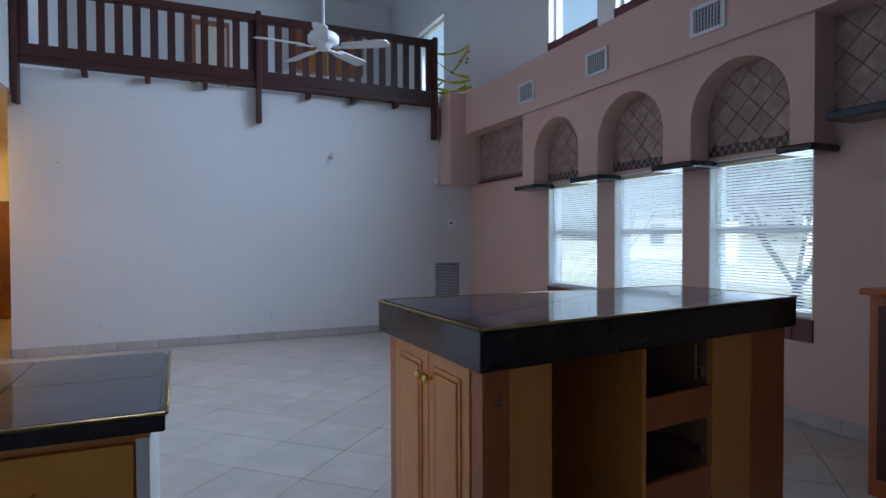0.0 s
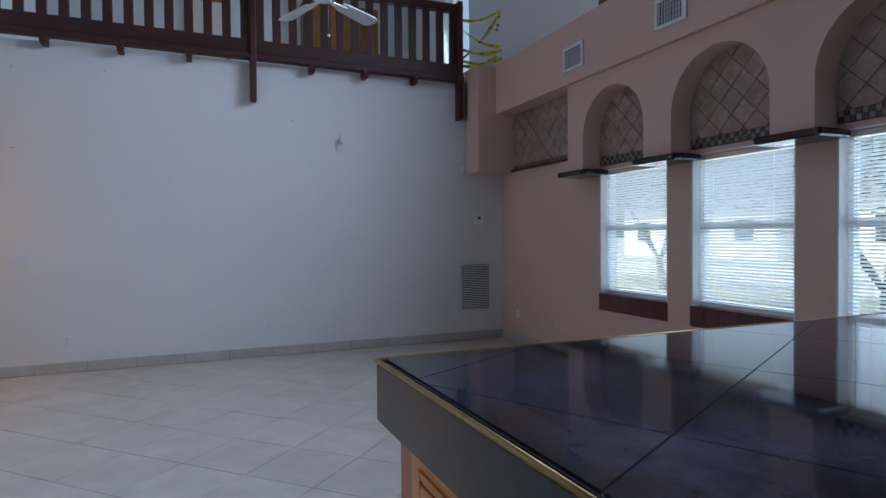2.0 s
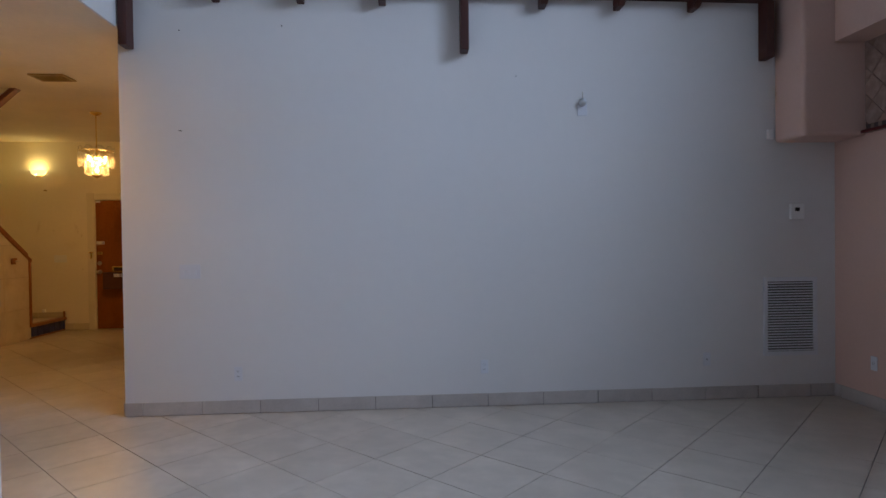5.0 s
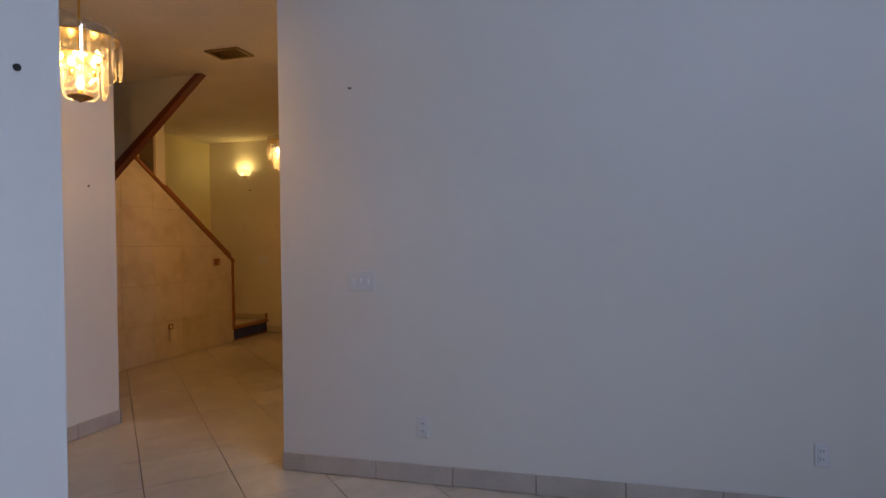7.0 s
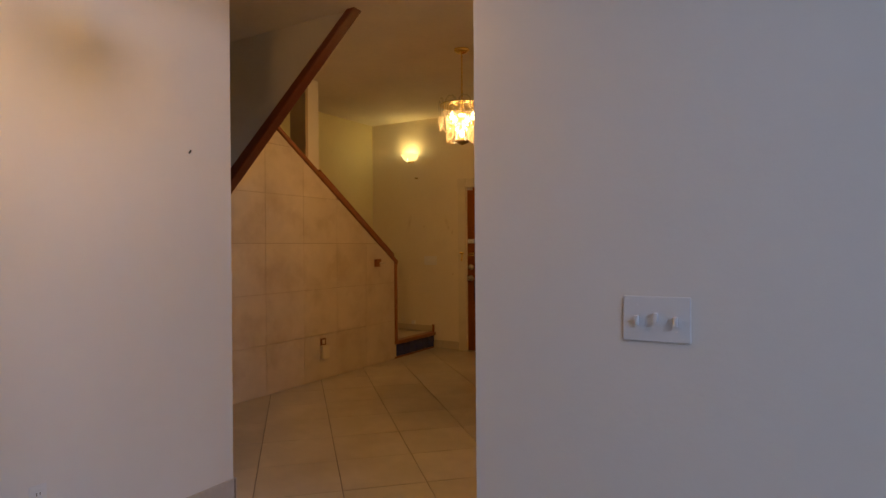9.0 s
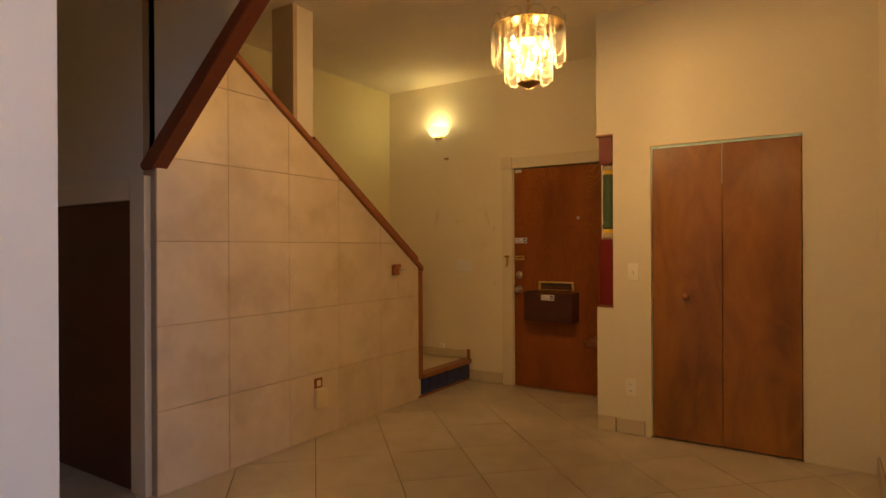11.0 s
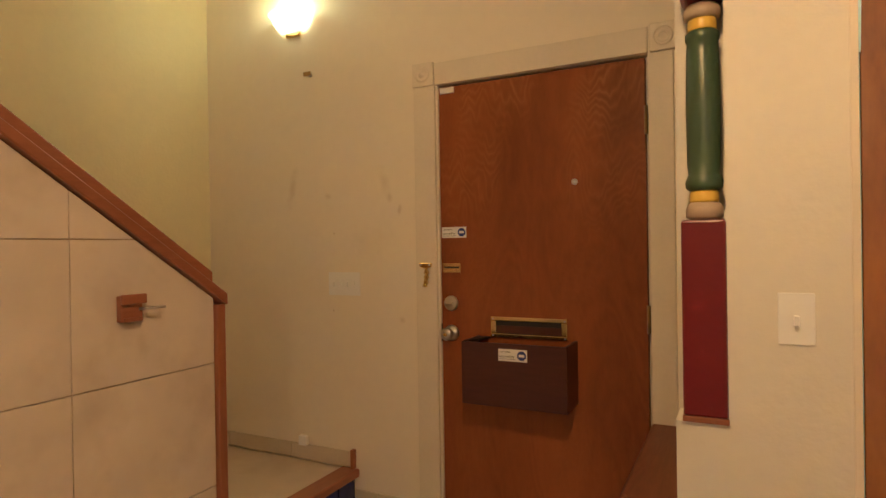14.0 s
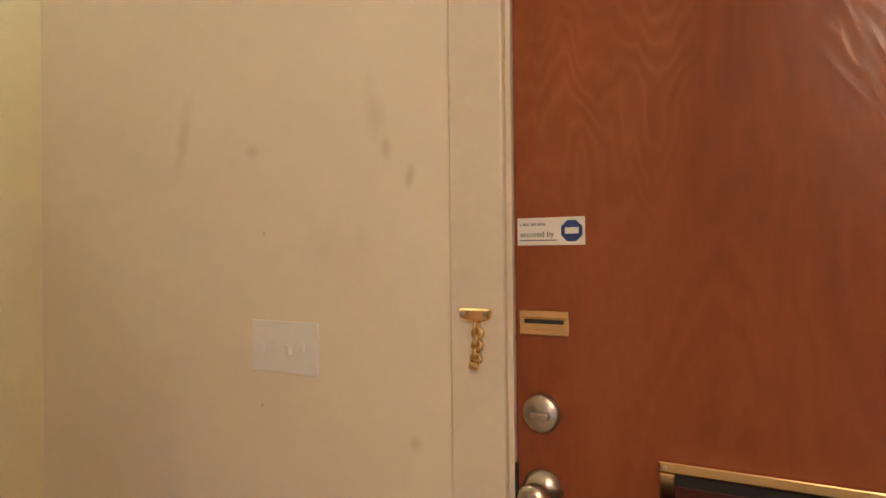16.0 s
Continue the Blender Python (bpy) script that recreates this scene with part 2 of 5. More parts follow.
def smudge(m, spots, along='x'):
    """Adds soft dirty smudges, leaning ellipses in x (or y) and z with ragged edges, to a paint."""
    n, l = m.node_tree.nodes, m.node_tree.links
    p = n["Principled BSDF"]
    source = p.inputs["Base Color"].links[0].from_socket
    geo = n.new("ShaderNodeNewGeometry")
    rag = n.new("ShaderNodeTexNoise")
    rag.inputs["Scale"].default_value, rag.inputs["Detail"].default_value = 22.0, 3.0
    l.new(geo.outputs["Position"], rag.inputs["Vector"])
    for x, z, w, h, lean, depth in spots:
        mp = n.new("ShaderNodeMapping")
        mp.vector_type = 'TEXTURE'
        mp.inputs["Location"].default_value = (x, 0, z) if along == 'x' else (0, x, z)
        mp.inputs["Rotation"].default_value = (0, lean, 0) if along == 'x' else (lean, 0, 0)
        mp.inputs["Scale"].default_value = (w, 1e4, h) if along == 'x' else (1e4, w, h)
        l.new(geo.outputs["Position"], mp.inputs["Vector"])
        ln = n.new("ShaderNodeVectorMath")
        ln.operation = 'LENGTH'
        l.new(mp.outputs[0], ln.inputs[0])
        ad = n.new("ShaderNodeMath")
        ad.operation = 'MULTIPLY_ADD'
        ad.inputs[1].default_value = 1.6
        l.new(rag.outputs["Fac"], ad.inputs[0])
        l.new(ln.outputs["Value"], ad.inputs[2])
        rg = n.new("ShaderNodeMapRange")
        rg.interpolation_type = 'SMOOTHSTEP'
        rg.inputs["From Min"].default_value, rg.inputs["From Max"].default_value = 0.7, 1.9
        rg.inputs["To Min"].default_value, rg.inputs["To Max"].default_value = depth * 0.75, 0.0
        l.new(ad.outputs[0], rg.inputs["Value"])
        mix = n.new("ShaderNodeMix")
        mix.data_type = 'RGBA'
        l.new(rg.outputs[0], mix.inputs["Factor"])
        l.new(source, mix.inputs[6])
        mix.inputs[7].default_value = (0.36, 0.24, 0.12, 1)
        source = mix.outputs[2]
    l.new(source, p.inputs["Base Color"])


def flame(name):
    """Reddish veneer with stacked wavy flame figure, strongest in the upper half."""
    m = wood(name, (0.135, 0.035, 0.004), (0.36, 0.110, 0.013), 0.5, 'z', scale=3.0, coat=0.28, figure=0.3, grain=0.16, broad_scale=2.6, long=0.26)
    n, l = m.node_tree.nodes, m.node_tree.links
    p = n["Principled BSDF"]
    p.inputs["Coat Roughness"].default_value = 0.24
    p.inputs["Specular IOR Level"].default_value = 0.15
    source = p.inputs["Base Color"].links[0].from_socket

    def node(kind, **values):
        q = n.new(kind)
        for k, v in values.items():
            q.inputs[k].default_value = v
        return q

    def calc(op, a, b, c=0.0):
        q = n.new("ShaderNodeMath")
        q.operation = op
        for i, v in enumerate((a, b, c)):
            if isinstance(v, float):
                q.inputs[i].default_value = v
            else:
                l.new(v, q.inputs[i])
        return q.outputs[0]
    geo = n.new("ShaderNodeNewGeometry")
    sep = n.new("ShaderNodeSeparateXYZ")
    l.new(geo.outputs["Position"], sep.inputs[0])
    mp = node("ShaderNodeMapping", Scale=(1, 1, 0.30))
    l.new(geo.outputs["Position"], mp.inputs["Vector"])
    sway = node("ShaderNodeTexNoise", Scale=8.0, Detail=2.5)
    l.new(mp.outputs[0], sway.inputs["Vector"])
    where = node("ShaderNodeTexNoise", Scale=4.2, Detail=1.0)
    l.new(mp.outputs[0], where.inputs["Vector"])
    wave = calc('MULTIPLY_ADD', sway.outputs["Fac"], 0.62, sep.outputs["Z"])
    line = calc('POWER', calc('PINGPONG', calc('MULTIPLY', wave, 40.0), 1.0), 1.6)
    ripple = node("ShaderNodeBump", Strength=0.10, Distance=0.003)
    l.new(line, ripple.inputs["Height"])
    l.new(ripple.outputs[0], p.inputs["Coat Normal"])
    spot = node("ShaderNodeMapRange")
    spot.inputs["From Min"].default_value, spot.inputs["From Max"].default_value = 0.46, 0.66
    l.new(where.outputs["Fac"], spot.inputs["Value"])
    up = node("ShaderNodeMapRange")
    up.interpolation_type = 'SMOOTHSTEP'
    up.inputs["From Min"].default_value, up.inputs["From Max"].default_value = 1.32, 1.80
    up.inputs["To Min"].default_value = 0.10
    l.new(sep.outputs["Z"], up.inputs["Value"])
    amount = calc('MULTIPLY', calc('MULTIPLY', calc('MULTIPLY_ADD', line, 0.44, 0.12), spot.outputs[0]), up.outputs[0])
    mix = n.new("ShaderNodeMix")
    mix.data_type = 'RGBA'
    l.new(amount, mix.inputs["Factor"])
    l.new(source, mix.inputs[6])
    mix.inputs[7].default_value = (0.46, 0.190, 0.036, 1)
    l.new(mix.outputs[2], p.inputs["Base Color"])
    return m


def glow(name, col, strength):
    m = bpy.data.materials.new(name)
    m.use_nodes = True
    p = m.node_tree.nodes["Principled BSDF"]
    p.inputs["Base Color"].default_value = (*col, 1)
    p.inputs["Emission Color"].default_value = (*col, 1)
    p.inputs["Emission Strength"].default_value = strength
    return m


def clear(name, tint=(1, 1, 1), gloss=0.12, rough=0.03):
    """Thin clear glass: what lies behind shows through, with a surface gloss."""
    m = bpy.data.materials.new(name)
    m.use_nodes = True
    n, l = m.node_tree.nodes, m.node_tree.links
    n.remove(n["Principled BSDF"])
    tr, gl, mx = n.new("ShaderNodeBsdfTransparent"), n.new("ShaderNodeBsdfGlossy"), n.new("ShaderNodeMixShader")
    tr.inputs[0].default_value = (*tint, 1)
    gl.inputs["Roughness"].default_value = rough
    fr = n.new("ShaderNodeLayerWeight")
    pw = n.new("ShaderNodeMath")
    pw.operation = 'POWER'
    pw.inputs[1].default_value = 4.0
    l.new(fr.outputs["Facing"], pw.inputs[0])
    ad = n.new("ShaderNodeMath")
    ad.operation = 'MULTIPLY_ADD'
    ad.inputs[1].default_value = 0.6
    ad.inputs[2].default_value = gloss
    l.new(pw.outputs[0], ad.inputs[0])
    l.new(ad.outputs[0], mx.inputs[0])
    l.new(tr.outputs[0], mx.inputs[1])
    l.new(gl.outputs[0], mx.inputs[2])
    l.new(mx.outputs[0], n["Material Output"].inputs[0])
    return m


WHITE = mat("white_wall_paint", (0.74, 0.73, 0.72), 0.62, vary=0.025, scale=0.9, fine=12, bump=0.05, bump_scale=55)
CREAM = mat("cream_wall_paint", (0.80, 0.74, 0.46), 0.6, vary=0.04, scale=1.3, fine=25, bump=0.12, bump_scale=60)
IVORY = mat("ivory_wall_paint", (0.76, 0.725, 0.635), 0.6, vary=0.04, scale=1.2, fine=30, bump=0.12, bump_scale=60)
ROSE = mat("rose_beige_stucco", (0.67, 0.465, 0.39), 0.75, vary=0.05, scale=1.5, fine=40, bump=0.14, bump_scale=90)
CEIL = mat("ceiling_paint", (0.85, 0.79, 0.69), 0.8, vary=0.06, scale=2.0, fine=30, bump=0.4, bump_scale=5)
FRONT = mat("beige_wall_paint", (0.85, 0.785, 0.65), 0.55, vary=0.035, scale=1.6, fine=20, bump=0.06, bump_scale=45)
# hand smudges on the front wall: x, z, half width, half height, lean, depth
smudge(FRONT, ((-3.565, 1.615, .030, .13, .25, .30), (-3.00, 1.61, .035, .10, -.3, .22), (-2.972, 1.54, .025, .03, 0, .42), (-3.336, 1.565, .03, .022, .6, .38),
               (-2.916, 1.475, .014, .035, .2, .42), (-2.909, .951, .02, .02, -.6, .40), (-3.08, 1.33, .16, .10, 0, .10), (-3.30, 1.373, .006, .006, 0, .9), (-3.31, .983, .004, .006, 0, .8)))
FLOOR_TILE = mat("floor_tile_glaze", (0.48, 0.435, 0.375), 0.33, vary=0.07, scale=4.5, fine=13, bump=0.0, rand=0.05, gloss_vary=0.04,
                 second=(0.58, 0.525, 0.455), second_scale=3.2, second_lo=0.42, second_hi=0.72, second_detail=5.0)
GROUT = mat("floor_grout", (0.16, 0.145, 0.13), 0.9, vary=0.2, scale=6)
STAIR_TILE = mat("beige_wall_tile", (0.67, 0.58, 0.47), 0.33, vary=0.08, scale=4.0, fine=11, bump=0.0, rand=0.03, gloss_vary=0.03,
                 second=(0.50, 0.40, 0.29), second_scale=3.4, second_lo=0.48, second_hi=0.86, second_detail=4.0)
smudge(STAIR_TILE, ((3.738, 1.0, .028, .075, 0, .30), (2.30, .52, .16, .10, .4, .12), (1.95, 1.35, .12, .14, 0, .12), (2.75, .80, .10, .06, .8, .12), (3.30, .30, .14, .06, 0, .12)), 'y')
STAIR_GROUT = mat("brown_grout", (0.44, 0.33, 0.22), 0.9, vary=0.1)
FOYER_BASE = mat("beige_base_tile", (0.62, 0.55, 0.43), 0.38, vary=0.06, scale=5, bump=0.0, rand=0.04)
BASE_TILE = mat("base_tile", (0.49, 0.45, 0.42), 0.35, vary=0.12, scale=6, bump=0.02, rand=0.08)
NICHE_TILE = mat("niche_stone_tile", (0.30, 0.21, 0.175), 0.5, vary=0.20, scale=9, fine=40, bump=0.1, rand=0.10,
                 second=(0.40, 0.295, 0.245), second_scale=14, second_lo=0.45, second_hi=0.65)
NICHE_GROUT = mat("niche_grout", (0.12, 0.08, 0.07), 0.9)
MOSAIC_DARK = mat("mosaic_dark", (0.045, 0.036, 0.038), 0.3, rand=0.3)
MOSAIC_LIGHT = mat("mosaic_light", (0.23, 0.175, 0.155), 0.35, rand=0.25)
BLACK_STONE = mat("black_granite", (0.018, 0.017, 0.02), 0.16, vary=0.3, scale=12, bump=0.01)
MARBLE = mat("black_marble_tile", (0.020, 0.019, 0.024), 0.06, vary=0.35, scale=5, bump=0.0, gloss_vary=0.03, spec=0.28,
             second=(0.11, 0.12, 0.20), second_scale=2.6, second_lo=0.45, second_hi=0.78)
MARBLE_JOINT = mat("marble_joint", (0.20, 0.20, 0.21), 0.4)
RED_TILE = mat("oxblood_tile", (0.12, 0.03, 0.03), 0.25, vary=0.2, scale=12, rand=0.15)
BLUE_TILE = mat("cobalt_riser_tile", (0.028, 0.042, 0.20), 0.15, vary=0.25, scale=10, rand=0.2)
DARK_WOOD = wood("dark_red_stained_wood", (0.035, 0.009, 0.006), (0.085, 0.020, 0.013), 0.5, 'z', coat=0.0)
RAIL_WOOD = wood("dark_rail_wood", (0.035, 0.009, 0.006), (0.085, 0.020, 0.013), 0.5, 'x', coat=0.0)
RED_BEAM = wood("oxblood_beam_wood", (0.11, 0.026, 0.014), (0.20, 0.052, 0.028), 0.4, 'x')
CAP_WOOD = wood("cherry_cap_wood", (0.20, 0.065, 0.025), (0.36, 0.13, 0.05), 0.35, 'y')
POST_WOOD = wood("cherry_trim_wood", (0.22, 0.08, 0.03), (0.36, 0.14, 0.06), 0.35, 'z')
DOOR_WOOD = flame("reddish_birch_veneer")
CLOSET_WOOD = wood("golden_birch_veneer", (0.105, 0.030, 0.003), (0.40, 0.162, 0.016), 0.40, 'z', scale=4.6, coat=0.55, figure=0.6, grain=0.20, broad_scale=3.8, long=0.34, rings=8.0, span=0.36)
MAPLE = wood("honey_maple", (0.62, 0.215, 0.038), (0.82, 0.345, 0.072), 0.35, 'z', figure=0.25)
MAPLE_X = wood("honey_maple_drawer", (0.74, 0.27, 0.035), (0.88, 0.39, 0.065), 0.35, 'x', figure=0.25)
CHERRY = wood("cherry_stile", (0.36, 0.080, 0.018), (0.52, 0.140, 0.036), 0.35, 'z', figure=0.4)
SHELF_WOOD = wood("dark_shelf_wood", (0.14, 0.045, 0.014), (0.26, 0.088, 0.028), 0.5, 'y', coat=0.0)
BOX_WOOD = wood("dark_box_wood", (0.046, 0.011, 0.006), (0.090, 0.022, 0.011), 0.40, 'x', figure=0.4)
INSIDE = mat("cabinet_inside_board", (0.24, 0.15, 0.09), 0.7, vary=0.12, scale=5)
TRIM = mat("ivory_trim_paint", (0.76, 0.70, 0.58), 0.4, vary=0.05, scale=5, bump=0.05)
PLATE = mat("white_plastic", (0.86, 0.86, 0.85), 0.35, vary=0.02, bump=0.0)
PLATE_WALL = mat("aged_white_plastic", (0.71, 0.73, 0.77), 0.38, vary=0.02, bump=0.0)
PLATE_IVORY = mat("ivory_plastic", (0.72, 0.64, 0.48), 0.35, vary=0.03, bump=0.0)
DARK = mat("dark_slot", (0.02, 0.02, 0.02), 0.6, bump=0.0)
BRASS = mat("polished_brass", (0.88, 0.66, 0.22), 0.24, 1.0, vary=0.1, scale=20, bump=0.02)
OLD_BRASS = mat("aged_brass", (0.36, 0.25, 0.11), 0.36, 1.0, vary=0.2, scale=25, bump=0.03)
STEEL = mat("brushed_nickel", (0.58, 0.54, 0.48), 0.28, 1.0, vary=0.1, scale=30, bump=0.02)
ALU = mat("white_vent_metal", (0.62, 0.64, 0.66), 0.4, vary=0.04, bump=0.0)
VENT_DARK = mat("vent_dark", (0.06, 0.06, 0.065), 0.7)
FAN_WHITE = mat("white_fan_enamel", (0.74, 0.74, 0.74), 0.35, vary=0.03, bump=0.0)
VINYL = mat("white_window_vinyl", (0.82, 0.83, 0.82), 0.35, vary=0.02, bump=0.0)
PANE = clear("window_glass", (0.97, 0.99, 0.98), 0.0)
BULB = glow("lit_bulb", (1.0, 0.76, 0.40), 14.0)
SHADE = glow("lit_sconce_glass", (1.0, 0.78, 0.28), 1.3)
GREEN = mat("green_gloss_paint", (0.055, 0.098, 0.058), 0.28, vary=0.08, scale=8)
RED = mat("crimson_gloss_paint", (0.145, 0.007, 0.006), 0.32, vary=0.08, scale=8)
YELLOW = mat("yellow_paint", (0.75, 0.52, 0.02), 0.35)
TAN = mat("tan_paint", (0.48, 0.38, 0.26), 0.4)
TAPE = mat("yellow_caution_tape", (0.62, 0.52, 0.02), 0.45, bump=0.0)
# light showing through the closet door gaps, put in as a turquoise colour
GAP_LIGHT = mat("turquoise_gap_light", (0.58, 0.86, 1.0), 0.5, vary=0.1)
LABEL = mat("white_sticker", (0.82, 0.82, 0.80), 0.35, vary=0.01, bump=0.0)
LABEL_BLUE = mat("blue_ink", (0.02, 0.05, 0.26), 0.4, bump=0.0)
LABEL_BLACK = mat("black_ink", (0.03, 0.03, 0.05), 0.5, bump=0.0)
LEAF = mat("tree_leaf", (0.10, 0.17, 0.06), 0.5, vary=0.4, scale=8, rand=0.3)
BARK = mat("tree_bark", (0.24, 0.21, 0.19), 0.9, vary=0.3, scale=10, bump=0.5, bump_scale=20)
GRASS = mat("lawn", (0.38, 0.40, 0.26), 0.9, vary=0.3, scale=3, second=(0.50, 0.47, 0.38), second_scale=0.5, second_lo=0.5, second_hi=0.6)
ASPHALT = mat("street_asphalt", (0.55, 0.55, 0.54), 0.85, vary=0.1, scale=4)
STUCCO = mat("pale_house_stucco", (0.80, 0.79, 0.76), 0.8, vary=0.05)
ROOF = mat("grey_roof", (0.20, 0.18, 0.17), 0.8, vary=0.15, scale=10)


def sheet(name, col, through_col, share=0.5):
    """Thin white plastic that lets part of the light through."""
    m = bpy.data.materials.new(name)
    m.use_nodes = True
    n, l = m.node_tree.nodes, m.node_tree.links
    p = n["Principled BSDF"]
    p.inputs["Base Color"].default_value, p.inputs["Roughness"].default_value = (*col, 1), 0.4
    tr, mx = n.new("ShaderNodeBsdfTranslucent"), n.new("ShaderNodeMixShader")
    tr.inputs[0].default_value = (*through_col, 1)
    mx.inputs[0].default_value = share
    l.new(p.outputs[0], mx.inputs[1])
    l.new(tr.outputs[0], mx.inputs[2])
    l.new(mx.outputs[0], n["Material Output"].inputs[0])
    return m


SLAT = sheet("white_blind_slat", (0.79, 0.80, 0.775), (0.76, 0.78, 0.75), 0.24)


def frosted(name, tint, share, gloss):
    """Bevelled glass sheet: mostly clear, with a little scattered light and gloss."""
    m = clear(name, tint, gloss, 0.06)
    n, l = m.node_tree.nodes, m.node_tree.links
    out = n["Material Output"]
    first = out.inputs[0].links[0].from_socket
    tr, df, a, b = n.new("ShaderNodeBsdfTranslucent"), n.new("ShaderNodeBsdfDiffuse"), n.new("ShaderNodeMixShader"), n.new("ShaderNodeMixShader")
    tr.inputs[0].default_value = df.inputs[0].default_value = (0.95, 0.93, 0.86, 1)
    l.new(tr.outputs[0], a.inputs[1])
    l.new(df.outputs[0], a.inputs[2])
    b.inputs[0].default_value = share
    l.new(first, b.inputs[1])
    l.new(a.outputs[0], b.inputs[2])
    l.new(b.outputs[0], out.inputs[0])
    return m


CRYSTAL = frosted("bevelled_glass", (0.99, 0.985, 0.96), 0.03, 0.09)
CRYSTAL_EDGE = frosted("bevelled_glass_rim", (0.95, 0.95, 0.90), 0.20, 0.20)

# ---------- the large structure ----------
WX, LOW, HIGH = 5.72, 2.95, 6.0
BAYS = ((-2.93, -2.03), (-4.08, -3.19), (-5.24, -4.35))
ARCHES = ((-2.89, -2.06), (-4.06, -3.20), (-5.21, -4.36))

setting("floor", bm_box(-4.7, 6.0, -9.8, 5.1, -0.14, -0.007), GROUT, "dark grout bed under the pale ceramic floor tiles", "floor")
setting("wall_north", bm_box(0.0, WX, 0.0, 0.15, 0, 3.24), WHITE, "tall blank white painted drywall with small nail holes", "wall")
setting("wall_foyer_side", bm_box(0.0, 0.12, 0.15, 4.9, 0, 2.95), IVORY, "ivory painted foyer side wall", "wall")
_low = [(a, b, 0.72, 1.95) for a, b in BAYS]
setting("wall_east", bm_rows((-9.8, 0.0), (0, 3.39), _low, WX, WX + 0.2), ROSE, "rose-beige painted wall with three windows", "wall")
_up = [(a, b, 3.60, 4.95) for a, b in BAYS] + [(0.95, 2.15, 3.72, 5.02)]
setting("wall_east_upper", bm_rows((-9.8, 3.7), (3.39, HIGH), _up, WX, WX + 0.2), WHITE, "white upper wall with clerestory windows", "wall")
setting("wall_east_behind", bm_box(WX, WX + 0.2, 0.0, 3.7, 0, 3.39), WHITE, "white wall beside the loft", "wall")
setting("wall_west_upper", bm_box(-0.10, 0.045, -9.8, 0.0, LOW + .003, HIGH), WHITE, "white upper wall above the lower ceiling", "wall")
setting("wall_west", bm_box(-0.07, 0.077, -9.8, -1.505, 0, LOW), WHITE, "white partition wall ending beside the opening", "wall")
setting("wall_south", bm_box(-4.7, 6.0, -9.8, -9.6, 0, HIGH), WHITE, "plain white wall closing the kitchen", "wall")
setting("wall_dining", bm_box(-1.97, -1.705, -9.6, 0.527, 0, LOW), WHITE, "white dining wall with an outside corner", "wall")
setting("wall_far_west", bm_box(-4.7, -4.6, -9.6, 1.66, 0, LOW), IVORY, "plain ivory wall at the end of the hallway", "wall")
setting("wall_hall_south", bm_box(-4.6, -1.97, -0.9, -0.8, 0, LOW), IVORY, "plain ivory wall of the side hallway", "wall")
setting("wall_stairwell", bm_box(-4.29, -4.17, 1.76, 4.9, 0, LOW), CREAM, "yellow-cream painted stairwell wall", "wall")
# the wall with the front door
_dw = bm_join(bm_box(-4.29, -2.71, 4.9, 5.05, 0, LOW), bm_box(-2.71, -1.785, 4.9, 5.05, 2.035, LOW), bm_box(-1.785, 0.12, 4.9, 5.05, 0, LOW))
setting("wall_front", _dw, FRONT, "cream painted front wall with scuffs and a door opening", "wall")
_cw = bm_prism([(-1.62, 0), (-1.262, 0), (-1.262, 1.992), (-.352, 1.992), (-.352, 0), (0, 0), (0, LOW), (-1.62, LOW), (-1.62, 2.09), (-1.505, 2.09), (-1.505, .87), (-1.62, .87)], 'y', 4.01, 4.12)
setting("wall_closet", _cw, IVORY, "ivory painted closet wall with a notched corner", "wall")
setting("wall_alcove", bm_box(-1.62, -1.505, 4.12, 4.9, 0, LOW), IVORY, "ivory side wall of the entry alcove", "wall")
setting("wall_closet_back", bm_box(-1.50, 0.0, 4.72, 4.8, 0, LOW), IVORY, "closet back wall behind the folding doors", "wall")
# the sloping stair soffit wall and the wall below it
_pan = [(-3.25, LOW), (-3.25, 1.74), (-1.83, LOW)]
setting("wall_stair_upper", bm_join(bm_prism(_pan, 'y', 1.66, 1.722), bm_box(-4.6, -3.312, 1.66, 1.76, 0, LOW), bm_box(-3.312, -3.25, 1.66, 1.722, 2.77, LOW)), IVORY,
        "ivory drywall under the upper stair flight, cut on a slope", "wall")
setting("ceiling_low", bm_box(-4.7, 0.03, -9.8, 5.05, LOW, LOW + 0.12), CEIL, "textured ivory ceiling lit warm by the lamps", "ceiling")
setting("ceiling_foyer_edge", bm_box(0.045, 0.15, 0.15, 5.05, LOW, LOW + 0.12), CEIL, "narrow strip of the low ceiling", "ceiling")
setting("ceiling_high", bm_box(-0.1, 6.0, -9.8, 3.8, HIGH, HIGH + 0.12), WHITE, "high white painted ceiling", "ceiling")
setting("loft_floor", bm_box(0.0, WX, 0.15, 3.7, 3.07, 3.24), WHITE, "loft floor slab behind the railing", "floor")
setting("wall_loft", bm_box(-0.1, WX, 3.58, 3.7, 3.24, HIGH), WHITE, "white back wall of the loft", "wall")
setting("wall_loft_side", bm_box(-0.1, 0.02, 0.0, 3.58, 3.07, HIGH), WHITE, "white side wall of the loft", "wall")

